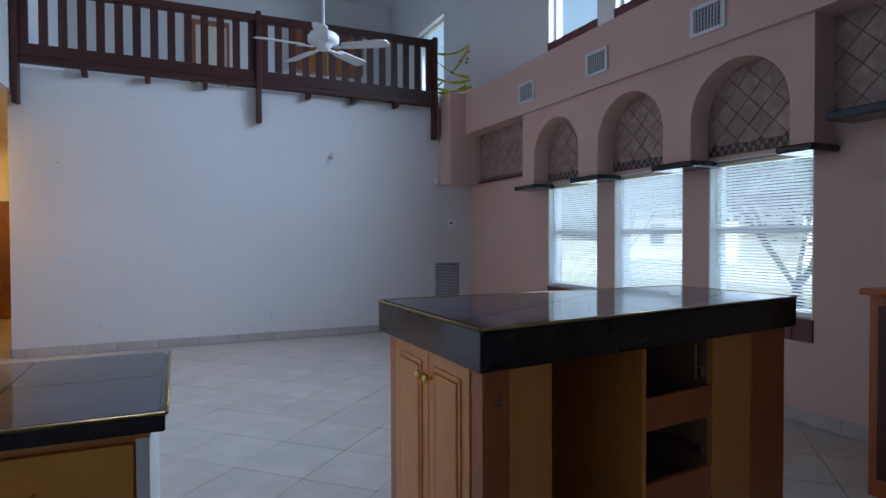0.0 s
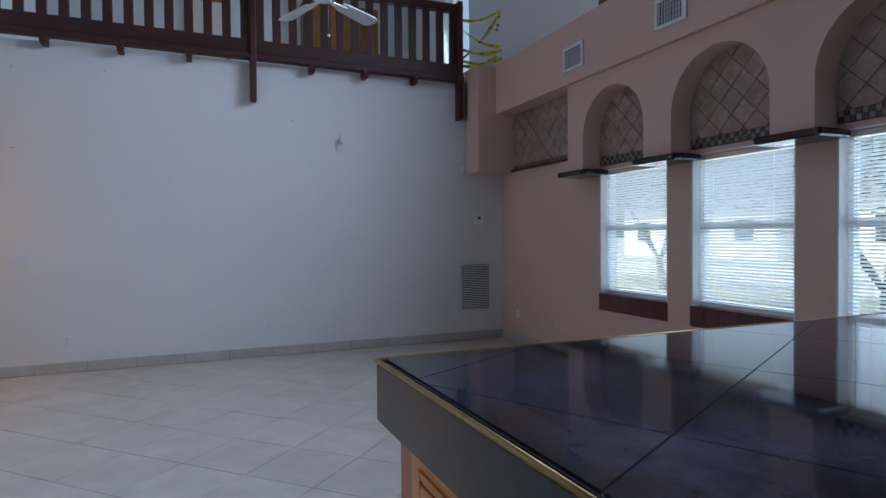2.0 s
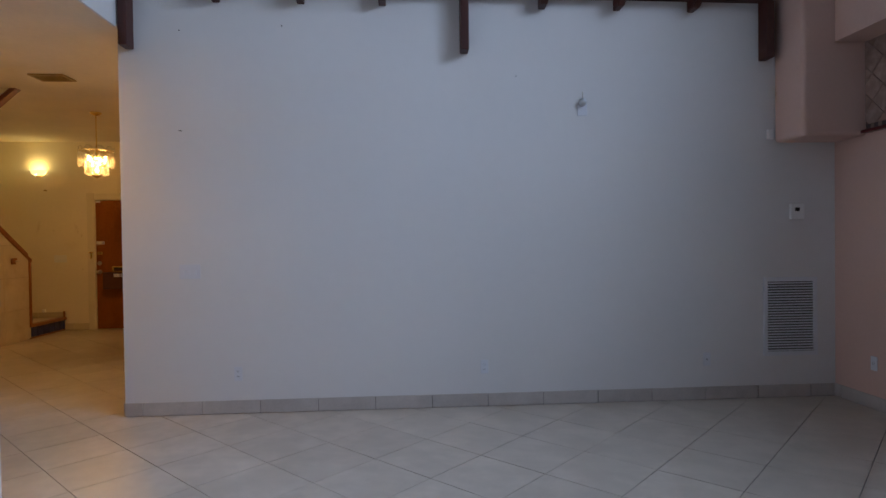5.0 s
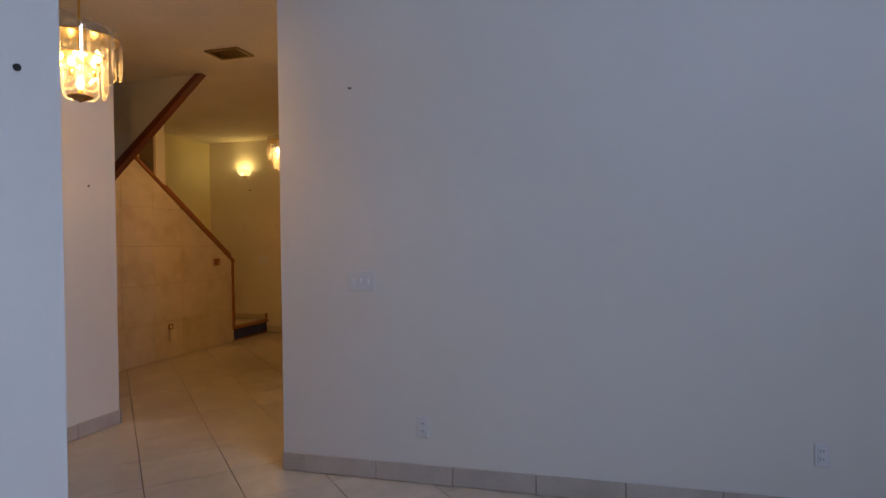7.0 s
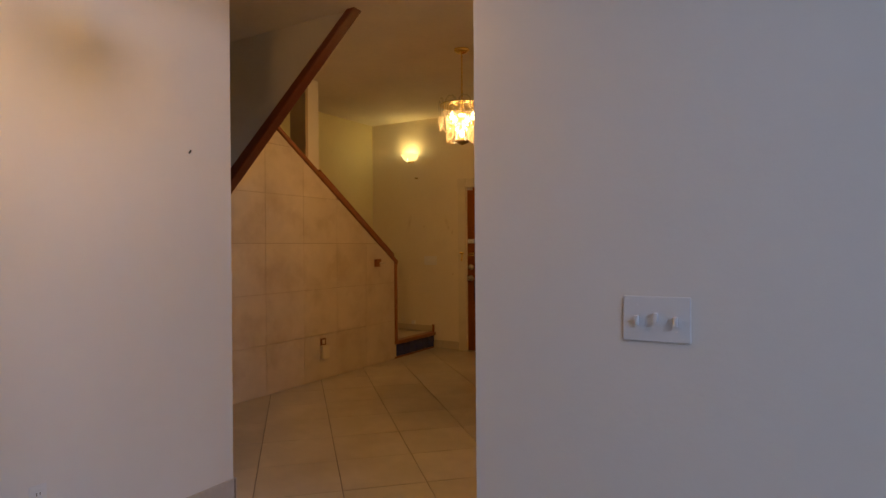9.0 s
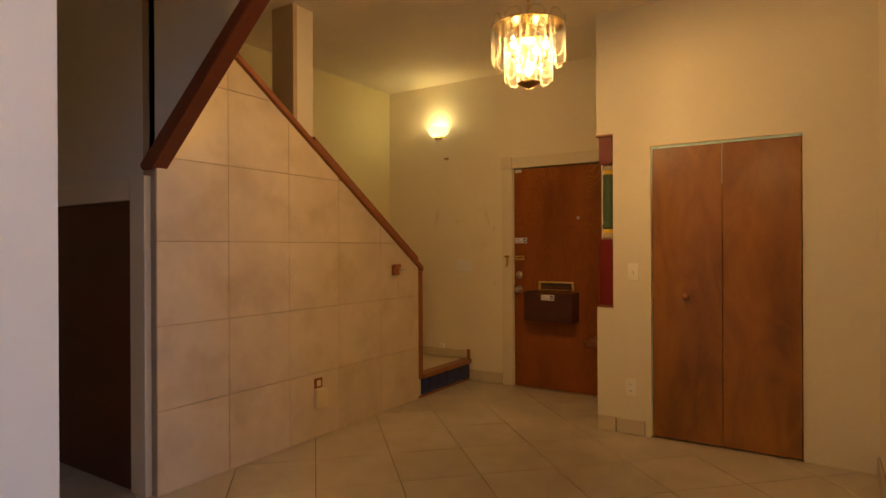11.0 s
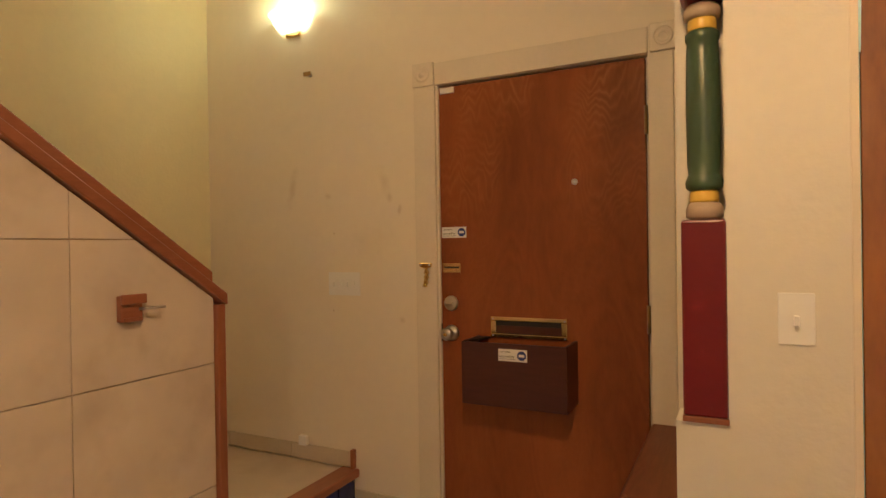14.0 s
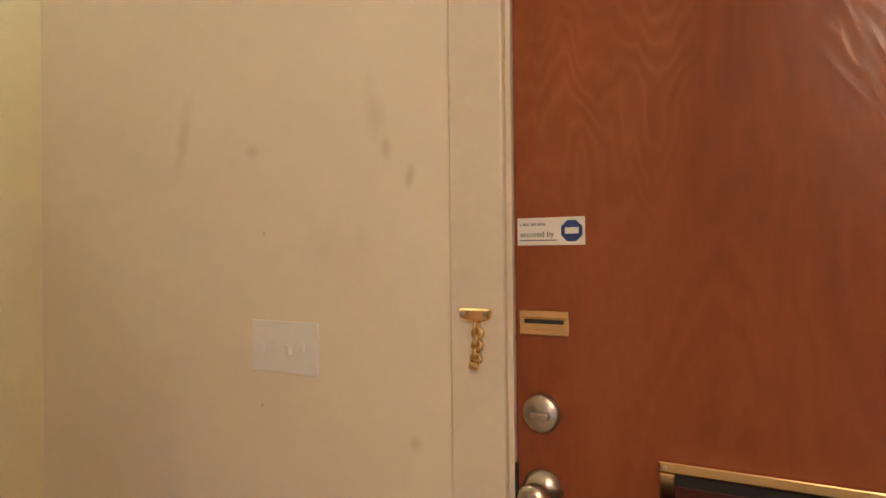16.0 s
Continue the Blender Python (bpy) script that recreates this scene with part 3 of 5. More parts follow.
# the stucco arcade in front of the window wall
_ar = [bm_box(5.455, WX, -9.6, -0.36, 2.80, 3.39)]
for a, b in ((-2.06, -1.81), (-3.20, -2.89), (-4.36, -4.06), (-5.38, -5.21)):
    _ar.append(bm_box(5.50, WX, a, b, 1.945, 2.80))
for a, b in ARCHES:
    c, r, spring = (a + b) / 2, (b - a) / 2, 2.255
    n = 28
    arc = [(c + r * math.cos(math.pi * i / n), spring + 0.97 * r * math.sin(math.pi * i / n)) for i in range(n + 1)]
    for p, q in zip(arc, arc[1:]):
        _ar.append(bm_prism([p, q, (q[0], 2.80), (p[0], 2.80)], 'x', 5.50, WX))
_am = bm_join(*_ar)
bmesh.ops.remove_doubles(_am, verts=_am.verts[:], dist=0.0005)
setting("wall_arcade", _am, ROSE, "rose-beige stucco arcade with three arched niches", "wall")
_pil = bm_box(5.20, WX, -0.355, -0.001, 2.09, 3.385, 0.03, 3)
setting("wall_pilaster", _pil, ROSE, "rose-beige stucco corner box with rounded edges", "wall")


def niche_panel(name, y0, y1, z0, z1, rows=2):
    """Diagonal stone tiles on the back of a niche, above a small checker strip."""
    back = setting(name, bm_box(WX - 0.012, WX - 0.002, y0, y1, z0, z1), NICHE_GROUT, "diagonal brown stone tiles with dark joints", "tile")
    s, strip = 0.147, 0.036 * rows + 0.006
    h = s / 2 ** 0.5
    cut = [(1, 0, y1), (-1, 0, -y0), (0, 1, z1), (0, -1, -(z0 + strip))]
    i = 0
    for ky in range(int((y1 - y0) / h) + 3):
        for kz in range(int((z1 - z0) / h) + 3):
            if (ky + kz) % 2:
                continue
            c = (y0 + ky * h - 0.03, z0 + kz * h)
            d = h - 0.0045
            poly = clip([(c[0] - d, c[1]), (c[0], c[1] - d), (c[0] + d, c[1]), (c[0], c[1] + d)], cut)
            if poly and big_enough(poly, 0.001):
                part("tile", bm_prism(poly, 'x', WX - 0.020 - 0.003 * random.random(), WX - 0.012), NICHE_TILE, back)
    q = 0.036
    dark = mesh_of("mosaic_tile", bm_box(-0.008, 0.0, -q / 2 + .002, q / 2 - .002, -q / 2 + .002, q / 2 - .002), MOSAIC_DARK)
    pale = mesh_of("mosaic_tile", bm_box(-0.008, 0.0, -q / 2 + .002, q / 2 - .002, -q / 2 + .002, q / 2 - .002), MOSAIC_LIGHT)
    for r in range(rows):
        for k in range(int((y1 - y0) / q)):
            piece("mosaic_tile", dark if (k + r) % 2 else pale, back, pose(WX - 0.013, y0 + (k + .5) * q, z0 + (r + .5) * q + .003))


for k, (a, b) in enumerate(ARCHES):
    niche_panel(f"tile_panel_{k + 1}", a - 0.02, b + 0.14, 1.985, 2.72)
niche_panel("tile_panel_4", -1.95, -0.34, 2.13, 2.80, 1)
niche_panel("tile_panel_5", -7.4, -5.24, 2.13, 2.80, 1)

# black stone shelves under the piers, and the long ledges
for k, (a, b) in enumerate(((-2.17, -1.72), (-3.30, -2.83), (-4.44, -3.99), (-5.42, -5.15))):
    bm = bm_prism([(WX, a), (WX, b), (5.44, b), (5.42, b - .02), (5.42, a + .02), (5.44, a)], 'z', 1.893, 1.943, 0.012)
    single("stone_shelf", bm, BLACK_STONE, "polished black stone shelf slab under a stucco pier", "shelf", "stone shelves")
single("stone_ledge", bm_box(5.44, WX - 0.001, -7.5, -5.485, 2.065, 2.122, 0.01), BLACK_STONE, "long black stone ledge below the tiled niche", "shelf", "stone shelves")
single("stone_ledge", bm_box(5.66, WX - 0.001, -1.80, -0.30, 2.105, 2.128, 0.006), RED_TILE, "thin oxblood tile ledge below the tiled niche", "shelf", "stone shelves")

# ---------- windows ----------


def window(name, y0, y1, z0, z1, rail=True):
    w = tagged(link(name, bm_join(
        bm_box(WX + .09, WX + .15, y0, y0 + .045, z0, z1), bm_box(WX + .09, WX + .15, y1 - .045, y1, z0, z1),
        bm_box(WX + .09, WX + .15, y0 + .045, y1 - .045, z1 - .045, z1), bm_box(WX + .09, WX + .15, y0 + .045, y1 - .045, z0, z0 + .05)), VINYL),
        "white vinyl sash window in a deep reveal", "window", kind="structure")
    mid = (z0 + z1) / 2 + 0.03
    if rail:
        part("meeting_rail", bm_box(WX + .085, WX + .145, y0 + .045, y1 - .045, mid - .025, mid + .025, .004), VINYL, w)
        panes = ((z0 + .05, mid - .025), (mid + .025, z1 - .045))
    else:
        panes = ((z0 + .05, z1 - .045),)
    for a, b in panes:
        p = part("pane", bm_box(WX + .115, WX + .121, y0 + .045, y1 - .045, a, b), PANE, w)
        p.visible_shadow = False
    for a, b, c, d in ((y0 - .001, y0 + .012, z0, z1), (y1 - .012, y1 + .001, z0, z1), (y0 + .012, y1 - .012, z1 - .012, z1 + .001)):
        part("reveal", bm_box(WX + .002, WX + .09, a, b, c, d), VINYL, w)
    return w


def sill_tiles(name, y0, y1, z0, z1, count):
    s = setting(name, bm_box(WX - .006, WX - .001, y0, y1, z0, z1), MOSAIC_LIGHT, "row of oxblood glazed tiles under the window", "tile")
    step = (y1 - y0) / count
    for k in range(count):
        part("tile", bm_box(WX - .014, WX - .006, y0 + k * step + .003, y0 + (k + 1) * step - .003, z0 + .002, z1, .002, 1), RED_TILE, s)
    part("ledge", bm_box(WX - .014, WX + .09, y0, y1, z1, z1 + .012, .003), RED_TILE, s)


def blind(y0, y1, z0, z1, tilt):
    b = thing("window_blind", "white horizontal blind lowered over the window, slats half open", "blind", (WX + .05, (y0 + y1) / 2, z1), "window blinds")
    part("headrail", bm_box(WX + .03, WX + .075, y0 + .02, y1 - .02, z1 - .04, z1 - .004, .004), PLATE_IVORY, b)
    part("bottom_rail", bm_box(WX + .034, WX + .065, y0 + .02, y1 - .02, z0 + .016, z0 + .03, .004), VINYL, b)
    half = (y1 - y0) / 2 - .022
    bm = bmesh.new()
    pts = [(-.0125, -.0012), (-.006, .0010), (0, .0018), (.006, .0010), (.0125, -.0012)]
    vs = [[bm.verts.new((x, s * half, z)) for x, z in pts] for s in (-1, 1)]
    for i in range(4):
        bm.faces.new((vs[0][i], vs[0][i + 1], vs[1][i + 1], vs[1][i]))
    me = mesh_of("slat", bm, SLAT)
    n = int((z1 - z0 - .09) / .0235)
    for k in range(n):
        piece("slat", me, b, pose(random.uniform(-.001, .001), 0, -.06 - k * .0235, random.uniform(-.25, .25), tilt + random.uniform(-3, 3), 0))
    for s in (-.3, .3):
        part("cord", bm_rod((WX + .035, (y0 + y1) / 2 + s * (y1 - y0), z0 + .02), (WX + .035, (y0 + y1) / 2 + s * (y1 - y0), z1 - .03), .0012, 5), VINYL, b)
    part("wand", bm_rod((WX + .022, y1 - .09, z1 - .55), (WX + .026, y1 - .09, z1 - .03), .004, 8), CRYSTAL, b)


for k, (a, b) in enumerate(BAYS):
    window(f"window_{k + 1}", a, b, 0.745, 1.95)
    sill_tiles(f"sill_tiles_{k + 1}", a - .005, b + .005, 0.585, 0.735, 6)
    blind(a + .012, b - .012, 0.76, 1.938, (42, 50, 38)[k])
    window(f"window_{k + 4}", a, b, 3.62, 4.95, False)
    sill_tiles(f"sill_tiles_{k + 4}", a, b, 3.515, 3.605, 6)
    lamp("daylight_window", 'AREA', (WX + .17, (a + b) / 2, 1.35), WINDOW_POWER, DAY, 0.85, (0, (a + b) / 2, 1.0), 1.15)
    lamp("daylight_clerestory", 'AREA', (WX + .17, (a + b) / 2, 4.3), CLERESTORY_POWER, DAY, 0.85, (0.8, (a + b) / 2 + .6, 0.9), 1.3)
window("window_7", 0.95, 2.15, 3.72, 5.02, False)
lamp("daylight_loft", 'AREA', (WX + .17, 1.55, 4.4), CLERESTORY_POWER * .75, DAY, 1.1, (1.0, 1.5, 3.4), 1.2)

# ---------- base tiles ----------


def base_run(name, axis, a, b, face, side, z0=0.0, h=0.105, length=0.447, material=None):
    """A row of upright base tiles; side is the direction in which they stand out from the wall."""
    lo, hi = sorted((face, face + side * .004))
    flat = (a, b, lo, hi) if axis == 'x' else (lo, hi, a, b)
    s = setting(name, bm_box(*flat, z0, z0 + h - .004), GROUT, "row of grey ceramic base tiles along the wall", "baseboard")
    k, p = 0, a
    while p < b - .01:
        q = min(p + (length if k else length * .3), b)
        lo, hi = sorted((face + side * .004, face + side * .013))
        flat = (p + .002, q - .002, lo, hi) if axis == 'x' else (lo, hi, p + .002, q - .002)
        part("base_tile", bm_box(*flat, z0 + .003, z0 + h, .002, 1), material or BASE_TILE, s)
        p, k = q, k + 1


base_run("baseboard_north", 'x', 0.0, WX - .013, 0.0, -1)
base_run("baseboard_east", 'y', -9.6, -.014, WX, -1)
base_run("baseboard_dining", 'y', -4.0, 0.527, -1.705, 1)
base_run("baseboard_dining_end", 'x', -1.97, -1.692, 0.527, 1)
base_run("baseboard_closet", 'x', -1.62, -1.29, 4.01, -1, material=FOYER_BASE)
base_run("baseboard_front", 'x', -3.19, -2.825, 4.9, -1, material=FOYER_BASE)
base_run("baseboard_landing", 'x', -4.17, -3.19, 4.9, -1, 0.205, 0.08, 0.447, FOYER_BASE)
base_run("baseboard_opening", 'y', 0.0, 4.0, 0.0, -1)

# ---------- loft railing ----------
rail = thing("loft_railing", "dark red-brown wooden loft railing with wide flat balusters", "railing", (2.6, -.05, 3.24))


def rail_bar(x0, x1, y0, y1, z0, z1, bevel):
    """A long bar of the railing; the lower ones sag a little towards the window side."""
    return bm_prism([(x0, z0(x0)), (x1, z0(x1)), (x1, z1(x1)), (x0, z1(x0))], 'y', y0, y1, bevel)


def sag(z):
    return lambda x: z + .034 - .0105 * x


part("top_rail", bm_box(.05, 5.15, -.10, .00, 4.075, 4.172, .008), RAIL_WOOD, rail)
part("bottom_beam", rail_bar(.05, 5.15, -.09, -.005, sag(3.31), sag(3.455), .006), RAIL_WOOD, rail)
part("fascia_strip", rail_bar(.05, 5.15, -.115, -.002, sag(3.243), sag(3.307), .006), RAIL_WOOD, rail)
for x, z in ((0.09, 2.82), (2.655, 2.80), (5.10, 2.755)):
    part("post", bm_box(x - .032, x + .032, -.13, -.002, z, 4.205, .008), DARK_WOOD, rail)
_bal = mesh_of("baluster", bm_box(-.044, .044, -.02, .02, -.33, .33, .004, 1), DARK_WOOD)
for a, b in ((.122, 2.623), (2.687, 5.068)):
    for k in range(14):
        x = a + .046 + k * (b - a - .092) / 13
        piece("baluster", _bal, rail, pose(x - 2.6, 0.0, 3.777 - 3.24))
for x in (.745, 1.39, 2.02, 3.28, 3.89, 4.50):
    z = sag(3.243)(x)
    bm = bm_prism([(-.16, z), (-.002, z), (-.002, z - .085), (-.115, z - .085), (-.15, z - .06), (-.16, z - .03)], 'x', x - .028, x + .028, .006)
    part("bracket", bm, DARK_WOOD, rail)
single("side_rail", bm_box(.047, .09, -3.2, -.68, 2.985, 3.045, .018), RAIL_WOOD, "dark wooden rail fixed to the upper side wall", "rail")

# ---------- floor tiles, drawn at 45 degrees ----------
PITCH = 0.459

# ---------- living room things ----------


def wall_plate(name, label, at, out, w, h, toggles=0, outlets=0, material=None, group=""):
    """A plate on a wall: at its middle, out the unit normal (along x or y)."""
    material = material or PLATE
    t = thing(name, label, "wall plate", at, group)
    o = Vector(out)
    side = Vector((-o.y, o.x, 0))

    def slab(c, u, v, d0, d1, bevel):
        a = Vector(at) + side * c[0] + Vector((0, 0, c[1]))
        p, q = a - side * u - Vector((0, 0, v)) + o * d0, a + side * u + Vector((0, 0, v)) + o * d1
        return bm_box(*sorted((p.x, q.x)), *sorted((p.y, q.y)), *sorted((p.z, q.z)), bevel)
    part("plate", slab((0, 0), w / 2, h / 2, 0.0005, .006, .002), material, t)
    for k in range(toggles):
        c = (k - (toggles - 1) / 2) * w / max(toggles, 1) * .86
        part("toggle", slab((c, .004 if k % 2 else -.004), .005, .012, .006, .019, .002), material, t)
        for s in (-1, 1):
            part("screw", slab((c, s * h * .28), .0025, .0025, .006, .0068, 0), material, t)
    for k in range(outlets):
        c = (k - (outlets - 1) / 2) * h * .36
        part("socket", slab((0, c), w * .24, h * .13, .006, .0085, .002), material, t)
        for s in (-1, 1):
            part("slot", slab((s * .006, c), .0013, .006, .0085, .0092, 0), DARK, t)
    return t


wall_plate("light_switch", "white three-gang switch plate on the white wall", (.507, 0, 1.112), (0, -1, 0), .160, .112, 3, material=PLATE_WALL)
wall_plate("outlet", "white outlet plate low on the white wall", (.86, 0, .31), (0, -1, 0), .062, .108, 0, 2, material=PLATE_WALL, group="outlets")
wall_plate("outlet", "white outlet plate low on the white wall", (2.79, 0, .315), (0, -1, 0), .062, .108, 0, 2, material=PLATE_WALL, group="outlets")
wall_plate("outlet", "white outlet plate low on the white wall", (4.62, 0, .33), (0, -1, 0), .062, .108, 0, 1, material=PLATE_WALL, group="outlets")
wall_plate("outlet", "white plate low on the rose wall", (WX, -.41, .35), (-1, 0, 0), .062, .108, 0, 1, material=PLATE_WALL, group="outlets")
wall_plate("outlet", "uncovered ivory outlet low on the rose wall", (WX, -1.30, .315), (-1, 0, 0), .05, .105, 0, 2, PLATE_IVORY, group="outlets")
wall_plate("outlet", "white outlet plate on the dining wall", (-1.705, -.39, .335), (1, 0, 0), .062, .108, 0, 2, material=PLATE_WALL, group="outlets")
wall_plate("light_switch", "ivory four-gang switch plate on the front wall", (-3.24, 4.9, 1.12), (0, -1, 0), .19, .115, 4, material=PLATE)
wall_plate("light_switch", "white single switch plate on the closet wall", (-1.367, 4.01, 1.125), (0, -1, 0), .072, .116, 1)
wall_plate("outlet", "white outlet plate low on the closet wall", (-1.385, 4.01, .325), (0, -1, 0), .072, .116, 0, 2, group="outlets")
# bracket plate with a small dome lamp, thermostat, alarm contact
ws = thing("wall_sensor", "small white plate with a round grey bracket on the wall", "sensor", (3.605, 0, 2.35))
part("plate", bm_box(3.565, 3.645, -.008, -.0005, 2.315, 2.41, .003), PLATE_WALL, ws)
part("bracket", bm_lathe([(.03, 0), (.03, -.02), (.018, -.05), (.0, -.052)], 16, (3.605, -.008, 2.42), 'y'), ALU, ws)
part("hook", bm_rod((3.605, -.02, 2.44), (3.60, -.03, 2.50), .005), STEEL, ws)
th = thing("thermostat", "small white thermostat with a dark display", "thermostat", (5.385, 0, 1.53))
part("case", bm_box(5.325, 5.445, -.028, -.0005, 1.465, 1.595, .008), PLATE, th)
part("display", bm_box(5.36, 5.40, -.0295, -.027, 1.53, 1.56), DARK, th)
single("alarm_contact", bm_box(5.135, 5.185, -.03, -.0005, 2.12, 2.20, .006), PLATE, "small white alarm box in the corner under the stucco", "sensor")
for x, z in ((.46, 2.97), (1.24, 3.01), (.46, 2.20), (3.07, 2.63), (.45, 2.20)):
    single("nail", bm_rod((x, -.012, z), (x, .004, z), .0042, 8), VENT_DARK, "small dark nail in the white wall", "nail", "nails")
single("nail", bm_lathe([(.011, 0), (.011, .010), (.005, .016)], 10, (.077, -1.66, 1.88), 'x'), DARK, "dark screw mount on the white partition", "nail", "nails")
single("nail", bm_rod((-1.706, .285, 1.755), (-1.692, .285, 1.768), .004, 8), DARK, "small dark nail in the dining wall", "nail", "nails")


def register(loc, w, h, n=9):
    """A supply register on the arcade band, facing the room."""
    x, y, z = loc
    r = thing("wall_vent", "white metal air register on the rose stucco band", "vent", loc, "wall vents")
    for a, b, c, d in ((-w / 2, w / 2, h / 2 - .03, h / 2), (-w / 2, w / 2, -h / 2, -h / 2 + .03), (-w / 2, -w / 2 + .035, -h / 2 + .03, h / 2 - .03), (w / 2 - .035, w / 2, -h / 2 + .03, h / 2 - .03)):
        part("frame", bm_box(x - .018, x - .001, y + a, y + b, z + c, z + d, .003), FAN_WHITE, r)
    part("backing", bm_box(x - .003, x - .0015, y - w / 2 + .03, y + w / 2 - .03, z - h / 2 + .03, z + h / 2 - .03), VENT_DARK, r)
    for k in range(n):
        yy = y - w / 2 + .045 + (w - .09) * k / (n - 1)
        part("slat", bm_box(x - .014, x - .004, yy - .006, yy + .003, z - h / 2 + .03, z + h / 2 - .03), ALU, r)
    for k in range(4):
        zz = z - h / 2 + .06 + (h - .12) * k / 3
        part("crossbar", bm_box(x - .0145, x - .0125, y - w / 2 + .03, y + w / 2 - .03, zz - .002, zz + .002), ALU, r)


for y, z in ((-1.98, 3.035), (-3.25, 3.04), (-4.57, 3.03)):
    register((5.455, y, z), .33, .24)
gr = thing("return_grille", "white louvred return-air grille low on the white wall", "vent", (5.33, 0, .67))
for a, b, c, d in ((5.10, 5.56, .955, .99), (5.10, 5.56, .345, .38), (5.10, 5.135, .38, .955), (5.525, 5.56, .38, .955)):
    part("frame", bm_box(a, b, -.014, -.0005, c, d, .003), PLATE_WALL, gr)
part("backing", bm_box(5.13, 5.53, -.004, -.001, .375, .96), VENT_DARK, gr)
_sl = bm_prism([(-.013, 0), (-.0115, .0015), (-.005, .0105), (-.0065, .009)], 'x', -.195, .195)
_slm = mesh_of("louvre", _sl, PLATE_WALL)
for k in range(26):
    piece("louvre", _slm, gr, pose(0, 0, .384 + k * .0221 - .67))

# ceiling fan
FX, FY, FZ = 3.04, -2.02, 3.27
fan = thing("ceiling_fan", "white five-bladed ceiling fan on a long down rod", "ceiling fan", (FX, FY, HIGH))
part("down_rod", bm_rod((FX, FY, FZ + .1), (FX, FY, HIGH), .014, 12), FAN_WHITE, fan)
part("canopy", bm_lathe([(.02, HIGH - .10), (.06, HIGH - .07), (.075, HIGH)], 20, (FX, FY, 0)), FAN_WHITE, fan)
part("motor", bm_lathe([(.0, FZ + .15), (.04, FZ + .15), (.05, FZ + .12), (.13, FZ + .10), (.155, FZ + .07), (.155, FZ + .02), (.12, FZ - .005), (.07, FZ - .02), (.07, FZ - .05), (.04, FZ - .065), (0, FZ - .07)], 28, (FX, FY, 0)), FAN_WHITE, fan)
for k in range(5):
    m = Matrix.Translation((FX, FY, FZ - .03)) @ pose(0, 0, 0, 0, 0, 38 + 72 * k)
    poly = [(.20, -.045), (.24, -.058), (.60, -.072), (.65, -.06), (.67, -.03), (.67, .03), (.65, .06), (.60, .072), (.24, .058), (.20, .045)]
    bm = bm_prism(poly, 'z', -.004, .004)
    bm.transform(m @ pose(0, 0, 0, -12, 0, 0))
    bl = part("blade", bm, FAN_WHITE, fan)
    bm = bm_prism([(.10, -.02), (.26, -.035), (.26, .035), (.10, .02)], 'z', -.014, -.006)
    bm.transform(m @ pose(0, 0, 0, -6, 0, 0))
    part("blade_iron", bm, FAN_WHITE, bl)
part("pull_chain", bm_rod((FX + .03, FY - .04, FZ - .33), (FX + .03, FY - .04, FZ - .06), .0015, 5), STEEL, fan)
part("chain_knob", bm_lathe([(0, -.015), (.012, -.008), (.012, .005), (0, .015)], 10, (FX + .03, FY - .04, FZ - .34)), FAN_WHITE, fan)

# caution tape strung between the railing post and the wall box
tape = thing("caution_tape", "crossed yellow and black plastic caution tape at the loft edge", "tape", (5.12, -.08, 3.4))
_ends = [((5.14, -.10, 3.98), (5.49, -.42, 4.04)), ((5.14, -.10, 3.86), (5.48, -.42, 3.60)), ((5.14, -.10, 3.52), (5.46, -.40, 3.96)),
         ((5.14, -.10, 3.48), (5.50, -.46, 3.46)), ((5.48, -.42, 4.04), (5.44, -.40, 3.78)), ((5.14, -.10, 3.62), (5.50, -.44, 3.56)), ((5.46, -.38, 3.50), (5.14, -.10, 3.42))]
for a, b in _ends:
    a, b = Vector(a), Vector(b)
    bm = bmesh.new()
    n, prev = 14, None
    for i in range(n + 1):
        f = i / n
        p = a.lerp(b, f) + Vector((0, 0, -.05 * math.sin(math.pi * f)))
        w = Vector((0.012 * math.sin(f * 5 + a.z * 9), 0.01 * math.cos(f * 4), .022 * (0.5 + 0.5 * abs(math.cos(f * 5 + a.z * 7)))))
        cur = (bm.verts.new(p - w), bm.verts.new(p + w))
        if prev:
            bm.faces.new((prev[0], cur[0], cur[1], prev[1]))
        prev = cur
    st = part("strip", bm, TAPE, tape)
    for i in range(3):
        f = .2 + .3 * i
        p = a.lerp(b, f) + Vector((0, -.004, -.05 * math.sin(math.pi * f)))
        part("print_bar", bm_box(p.x - .022, p.x + .022, p.y - .002, p.y - .001, p.z - .008, p.z + .008), LABEL_BLACK, st)

# ---------- loft things ----------
lc = thing("loft_cabinet", "orange-brown wooden cabinet on the loft wall", "cabinet", (4.4, 3.4, 4.55))
part("body", bm_box(3.75, 5.05, 3.30, 3.578, 4.50, 5.30, .004), CLOSET_WOOD, lc)
for k in range(3):
    part("door", bm_box(3.77 + k * .43, 4.17 + k * .43, 3.275, 3.298, 4.53, 5.27, .006), CLOSET_WOOD, lc)
# the light in this doorway is put in as a pale panel
ld = thing("loft_doorway", "pale panel for the lit doorway in the loft wall, with a wooden casing", "door", (2.3, 3.55, 3.24))
part("panel", bm_box(2.03, 2.55, 3.54, 3.575, 3.245, 5.15), TRIM, ld)
part("casing", bm_join(bm_box(1.94, 2.03, 3.52, 3.578, 3.245, 5.24), bm_box(2.55, 2.60, 3.52, 3.578, 3.245, 5.24), bm_box(2.03, 2.55, 3.52, 3.578, 5.15, 5.24)), POST_WOOD, ld)

